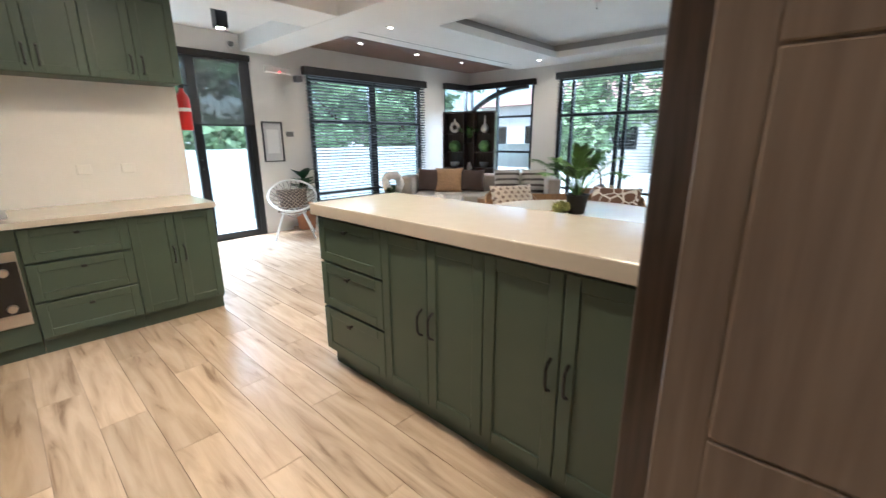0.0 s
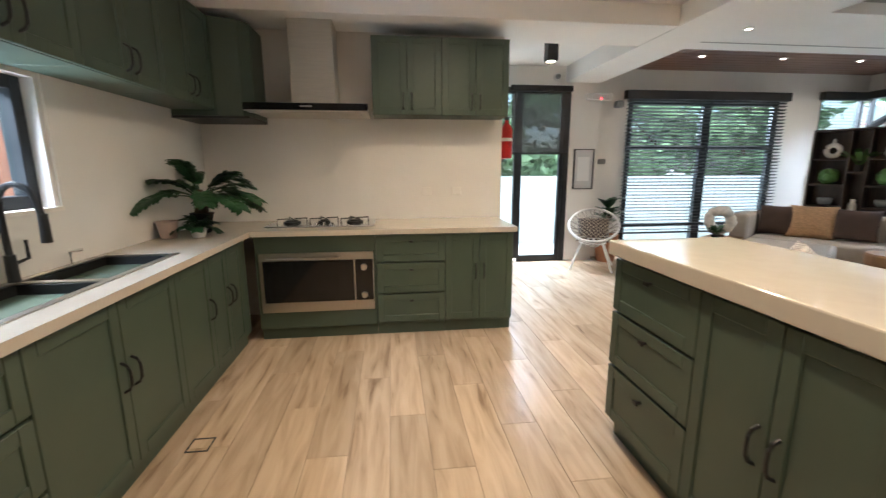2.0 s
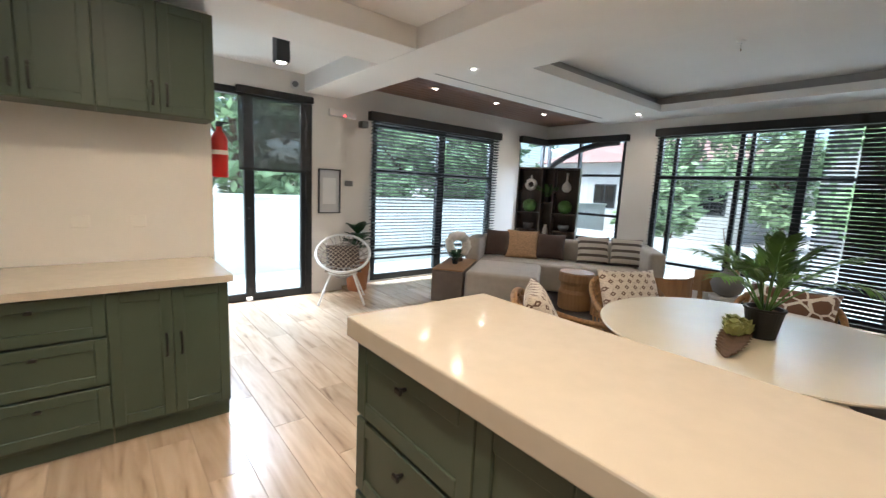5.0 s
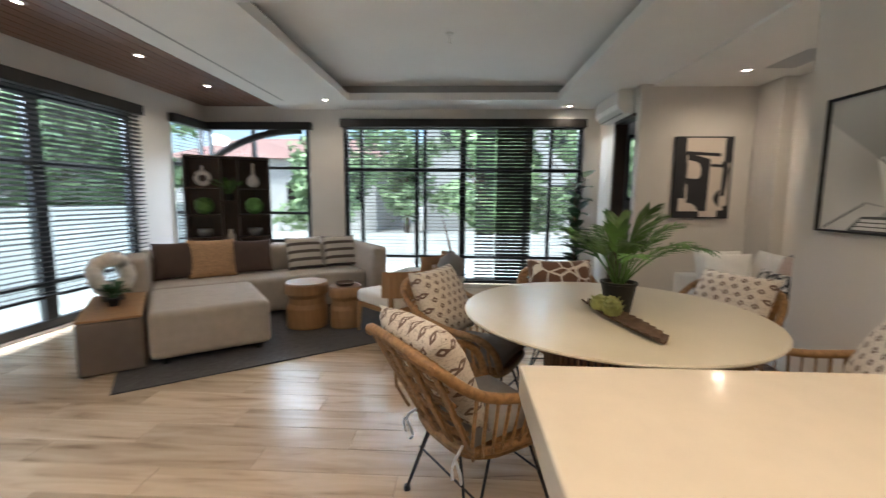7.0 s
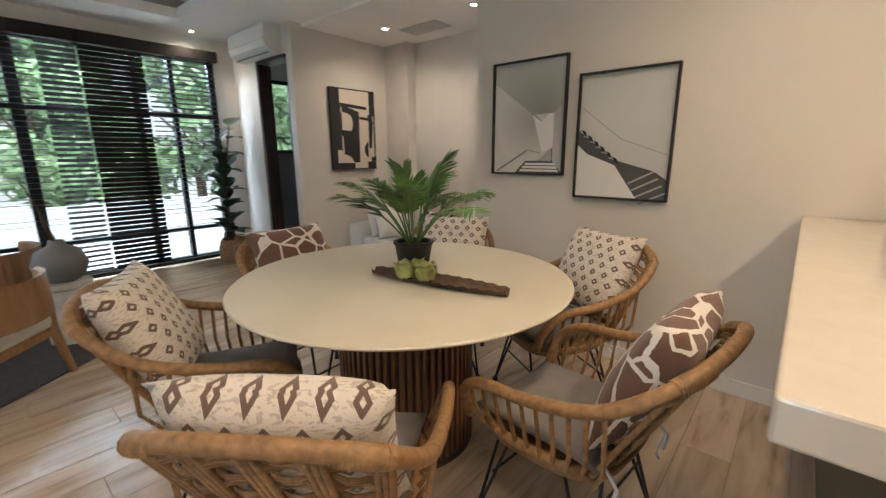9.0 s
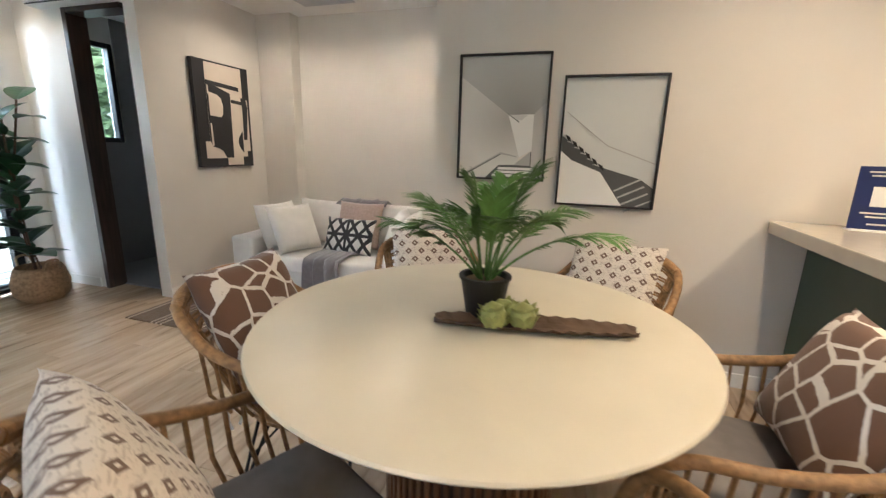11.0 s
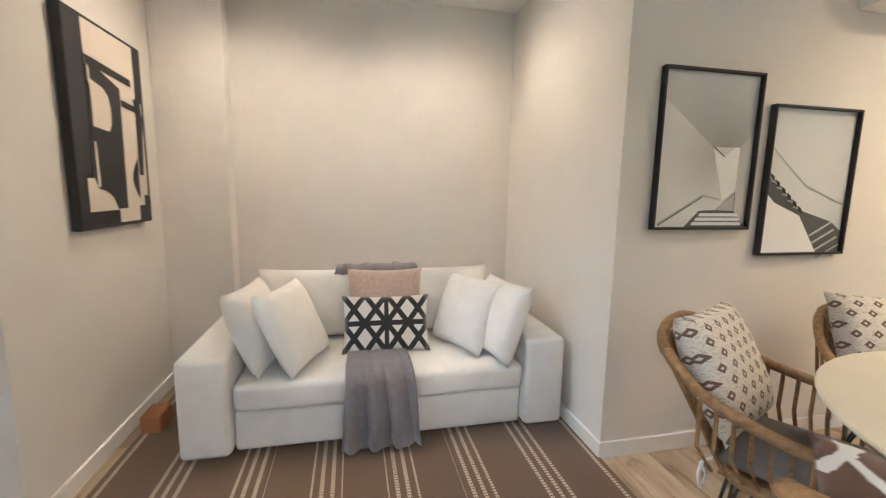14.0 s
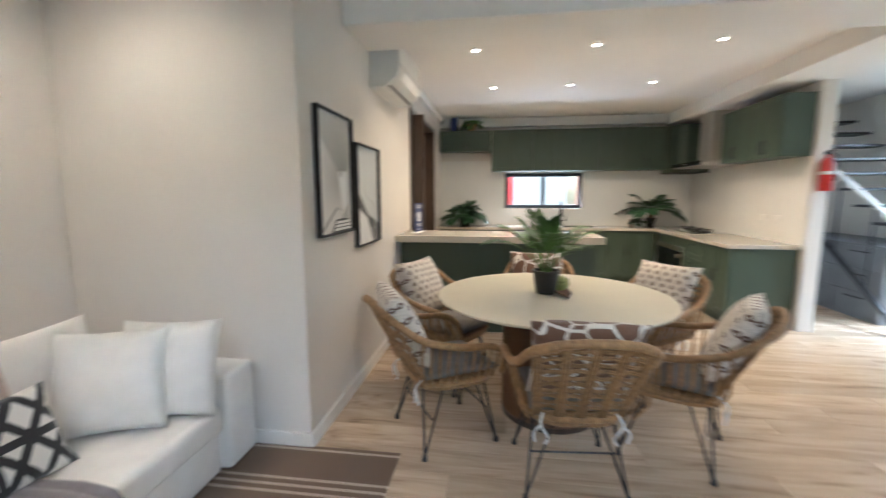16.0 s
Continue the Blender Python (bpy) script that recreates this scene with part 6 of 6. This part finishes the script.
ob = thing("security_camera", "small grey bracket camera on the wall", "camera", pose(3.28, NW, 2.22))
part("bracket", rod([(0, -0.002, 0.02), (0, -0.07, 0.04)], 0.014), GREYCER, ob)
part("body", boxes((-0.05, -0.18, 0.0, 0.05, -0.06, 0.09), bevel=0.012, segs=2), GREYCER, ob)
ob = thing("sprinkler", "round wire sensor on the lobby wall", "sensor", pose(2.30, NWD - 0.002, 2.60))
part("plate", rod([(0, 0, 0), (0, -0.03, 0)], 0.05, 18), PLASTIC, ob)
part("dome", rod([(0, -0.03, 0), (0, -0.06, 0), (0, -0.07, 0)], [0.035, 0.03, 0.015], 14), GREYCER, ob)
ob = thing("switch", "small dark wall switch by the window", "switch", pose(3.13, NW, 1.42))
part("plate", boxes((-0.06, -0.012, 0, 0.06, -0.001, 0.075), bevel=0.003), GREYCER, ob)
for x in (-0.08, 0.20):
    ob = thing("socket", "white wall socket on the splashback", "socket", pose(x + 0.4, HW - 0.013, 1.12), "sockets")
    part("plate", boxes((-0.045, -0.008, 0, 0.045, -0.001, 0.075), bevel=0.003), PLASTIC, ob)

# stair and drawers behind the hob wall
ob = thing("drawer_cabinet", "grey drawer cabinets built below the stair", "cabinet", pose(-1.2, 5.30, 0))
part("body", boxes((0, 0.02, 0, 1.9, 0.85, 0.86), bevel=0.003), GREYCAB, ob)
for k in range(3):
    for x in (0.02, 0.65, 1.28):
        d = part("drawer", boxes((x, 0.0, 0.06 + 0.265 * k, x + 0.6, 0.019, 0.31 + 0.265 * k), bevel=0.003), GREYCAB, ob)
        part("handle", boxes((x + 0.18, -0.018, 0.24 + 0.265 * k, x + 0.42, -0.001, 0.255 + 0.265 * k), bevel=0.002), BLACK, d)
ob = thing("open_staircase", "open stair with black treads and a white rail", "staircase")
for k in range(9):
    part("tread", boxes((0.75 - 0.26 * k, 5.29, 0.90 + 0.19 * k, 1.05 - 0.26 * k, 6.15, 0.93 + 0.19 * k), bevel=0.003), BLACK, ob)
part("stringer", rod([(1.2, 5.17, 0.02), (-1.2, 5.17, 1.72)], 0.03, 6), BLACK, ob)
part("handrail", rod([(1.2, 5.20, 0.95), (-1.2, 5.20, 2.5)], 0.03, 8), PLASTIC, ob, "white handrail")
for k in range(5):
    part("baluster", rod([(1.15 - 0.5 * k, 5.19, 0.05 + 0.35 * k), (1.15 - 0.5 * k, 5.20, 0.97 + 0.32 * k)], 0.012, 6), BLACK, ob)

# ---- outdoors ----
tagged(part("ground", boxes((-60, -60, -0.5, 400, 400, -0.14)), PAVE), "pale paved ground outside", "ground", kind="structure")
tagged(part("garden_wall", boxes((-6, 8.4, -0.14, 13.5, 8.6, 1.15), (-6, 8.37, 1.15, 13.5, 8.63, 1.2)), RENDERED), "white plastered garden boundary wall", "wall", kind="structure")
tagged(part("terrace_wall", boxes((10.4, -8, -0.14, 10.55, 8.3, 0.55)), RENDERED), "low white plastered terrace wall", "wall", kind="structure")
ob = thing("timber_fence", "red-brown slatted timber fence outside the kitchen window", "fence")
for k in range(16):
    part("slat", boxes((-3.3, 2.75 + 0.14 * k, -0.14, -3.26, 2.87 + 0.14 * k, 2.6), bevel=0.004), TIMBER, ob)


tagged(part("neighbour_wall", boxes((-4.4, -3, -0.14, -4.2, 2.7, 3.2)), RENDERED), "pale plastered wall of the next house", "wall", kind="structure")
tagged(part("red_panel", boxes((-4.16, 1.05, -0.14, -4.13, 1.5, 2.3), bevel=0.004), RED), "red panel standing outside the kitchen window", "panel")


def tree(x, y, h, r, seed):
    rng = random.Random(seed)
    ob = thing("tree", "leafy green garden tree beyond the wall", "tree", pose(x, y, -0.14), "garden trees")
    bm = rod([(0, 0, 0), (0.05, 0, h * 0.4), (0, 0.08, h * 0.8)], [0.12, 0.09, 0.04], 8)
    for k in range(6):
        a = k * 1.05
        tube(bm, [(0, 0, h * (0.3 + 0.07 * k)), (r * 0.6 * math.cos(a), r * 0.6 * math.sin(a), h * (0.5 + 0.07 * k))], [0.05, 0.015], 5)
    part("trunk", bm, BARK, ob)
    verts, faces = [], []
    clumps = [(Vector((rng.gauss(0, r * 0.5), rng.gauss(0, r * 0.5), rng.uniform(0.22, 1.0) * h)), rng.uniform(0.35, 0.75)) for _ in range(26)]
    for c, cr in clumps:
        for _ in range(120):
            d = Vector((rng.gauss(0, 1), rng.gauss(0, 1), rng.gauss(0, 0.8))).normalized()
            p = c + d * cr * rng.uniform(0.5, 1.05)
            s1 = Vector((rng.gauss(0, 1), rng.gauss(0, 1), rng.gauss(0, 0.5))).normalized()
            s2 = s1.cross(d).normalized()
            ln = rng.uniform(0.10, 0.19)
            n = len(verts)
            verts += [tuple(p - s1 * ln), tuple(p - s2 * ln * 0.45), tuple(p + s1 * ln), tuple(p + s2 * ln * 0.45)]
            faces.append((n, n + 1, n + 2, n + 3))
    me = bpy.data.meshes.new("crown")
    me.from_pydata(verts, [], faces)
    me.materials.append(LEAFO)
    o = new("crown", me)
    o.parent = ob


for i, (x, y, h, r) in enumerate(((0.6, 10.2, 4.2, 1.3), (2.6, 10.6, 4.6, 1.4), (4.6, 10.1, 4.4, 1.4), (6.6, 10.5, 4.8, 1.5), (8.6, 10.0, 4.2, 1.3), (10.5, 10.4, 4.4, 1.4), (12.6, 1.7, 4.0, 0.8), (13.2, 6.2, 3.6, 1.1), (17.0, 4.4, 4.2, 1.2), (12.2, -0.9, 4.4, 1.4), (14.0, 0.6, 3.8, 1.0), (11.7, -2.6, 4.5, 1.3))):
    tree(x, y, h, r, 50 + i)


def house(label, x0, y0, x1, y1, h, face):
    ob = thing("house", label, "house")
    part("wall", boxes((x0, y0, -0.14, x1, y1, h)), RENDERED, ob)
    bm = bmesh.new()
    e = 0.5
    vs = [bm.verts.new(p) for p in ((x0 - e, y0 - e, h), (x1 + e, y0 - e, h), (x1 + e, y1 + e, h), (x0 - e, y1 + e, h), ((x0 + x1) / 2, y0 + 1, h + 1.4), ((x0 + x1) / 2, y1 - 1, h + 1.4))]
    for f in ((0, 1, 4), (1, 2, 5, 4), (2, 3, 5), (3, 0, 4, 5), (3, 2, 1, 0)):
        bm.faces.new([vs[i] for i in f])
    part("roof", bm, ROOF, ob)
    n = 4
    for k in range(n):
        for z in ((0.9, 2.0), (3.6, 4.7)):
            if z[1] < h:
                yy = y0 + (y1 - y0) * (k + 0.5) / n
                w = part("window", boxes((x0 - 0.04, yy - 0.55, z[0], x0 + 0.02, yy + 0.55, z[1])), FRAME, ob)
                part("pane", boxes((x0 - 0.05, yy - 0.48, z[0] + 0.07, x0 - 0.042, yy - 0.03, z[1] - 0.07), (x0 - 0.05, yy + 0.03, z[0] + 0.07, x0 - 0.042, yy + 0.48, z[1] - 0.07)), BLKGLASS, w)


house("white two-storey neighbouring house with a red roof", 20, -6, 28, 4, 5.4, "w")
house("white low neighbouring house with a red roof", 19, 6, 27, 15, 3.0, "w")

# ---- floor planks ----
PWD, PLN = 0.2, 1.2
base = None
rng = random.Random(77)
for i in range(46):
    x = KW + i * PWD
    y = SW - 0.1 - (i * 0.45) % PLN if x < 3.4 else -1.28 - (i * 0.45) % PLN
    while y < 6.4:
        a, c = max(y, (SW - 0.1 if x < 3.4 else -1.28)), min(y + PLN, 6.4)
        if c - a > 0.05 and not (x > 5.95 and c < 0.0):
            m = Matrix.LocRotScale((x + PWD / 2, (a + c) / 2, -0.005), None, (1, (c - a) / PLN, 1))
            if base is None:
                base = part("plank", boxes((-PWD / 2 + 0.001, -PLN / 2 + 0.001, -0.004, PWD / 2 - 0.001, PLN / 2 - 0.001, 0.005), bevel=0.0012), FLOOR, floor)
                base.matrix_basis = m
            else:
                share("plank", base, m, floor)
        y += PLN
tagged(part("floor_hall", boxes((-1.7, -2.45, -0.006, 3.33, SW - 0.1, -0.001)), FLOOR), "plain wood floor of the entry hall", "floor", kind="structure")
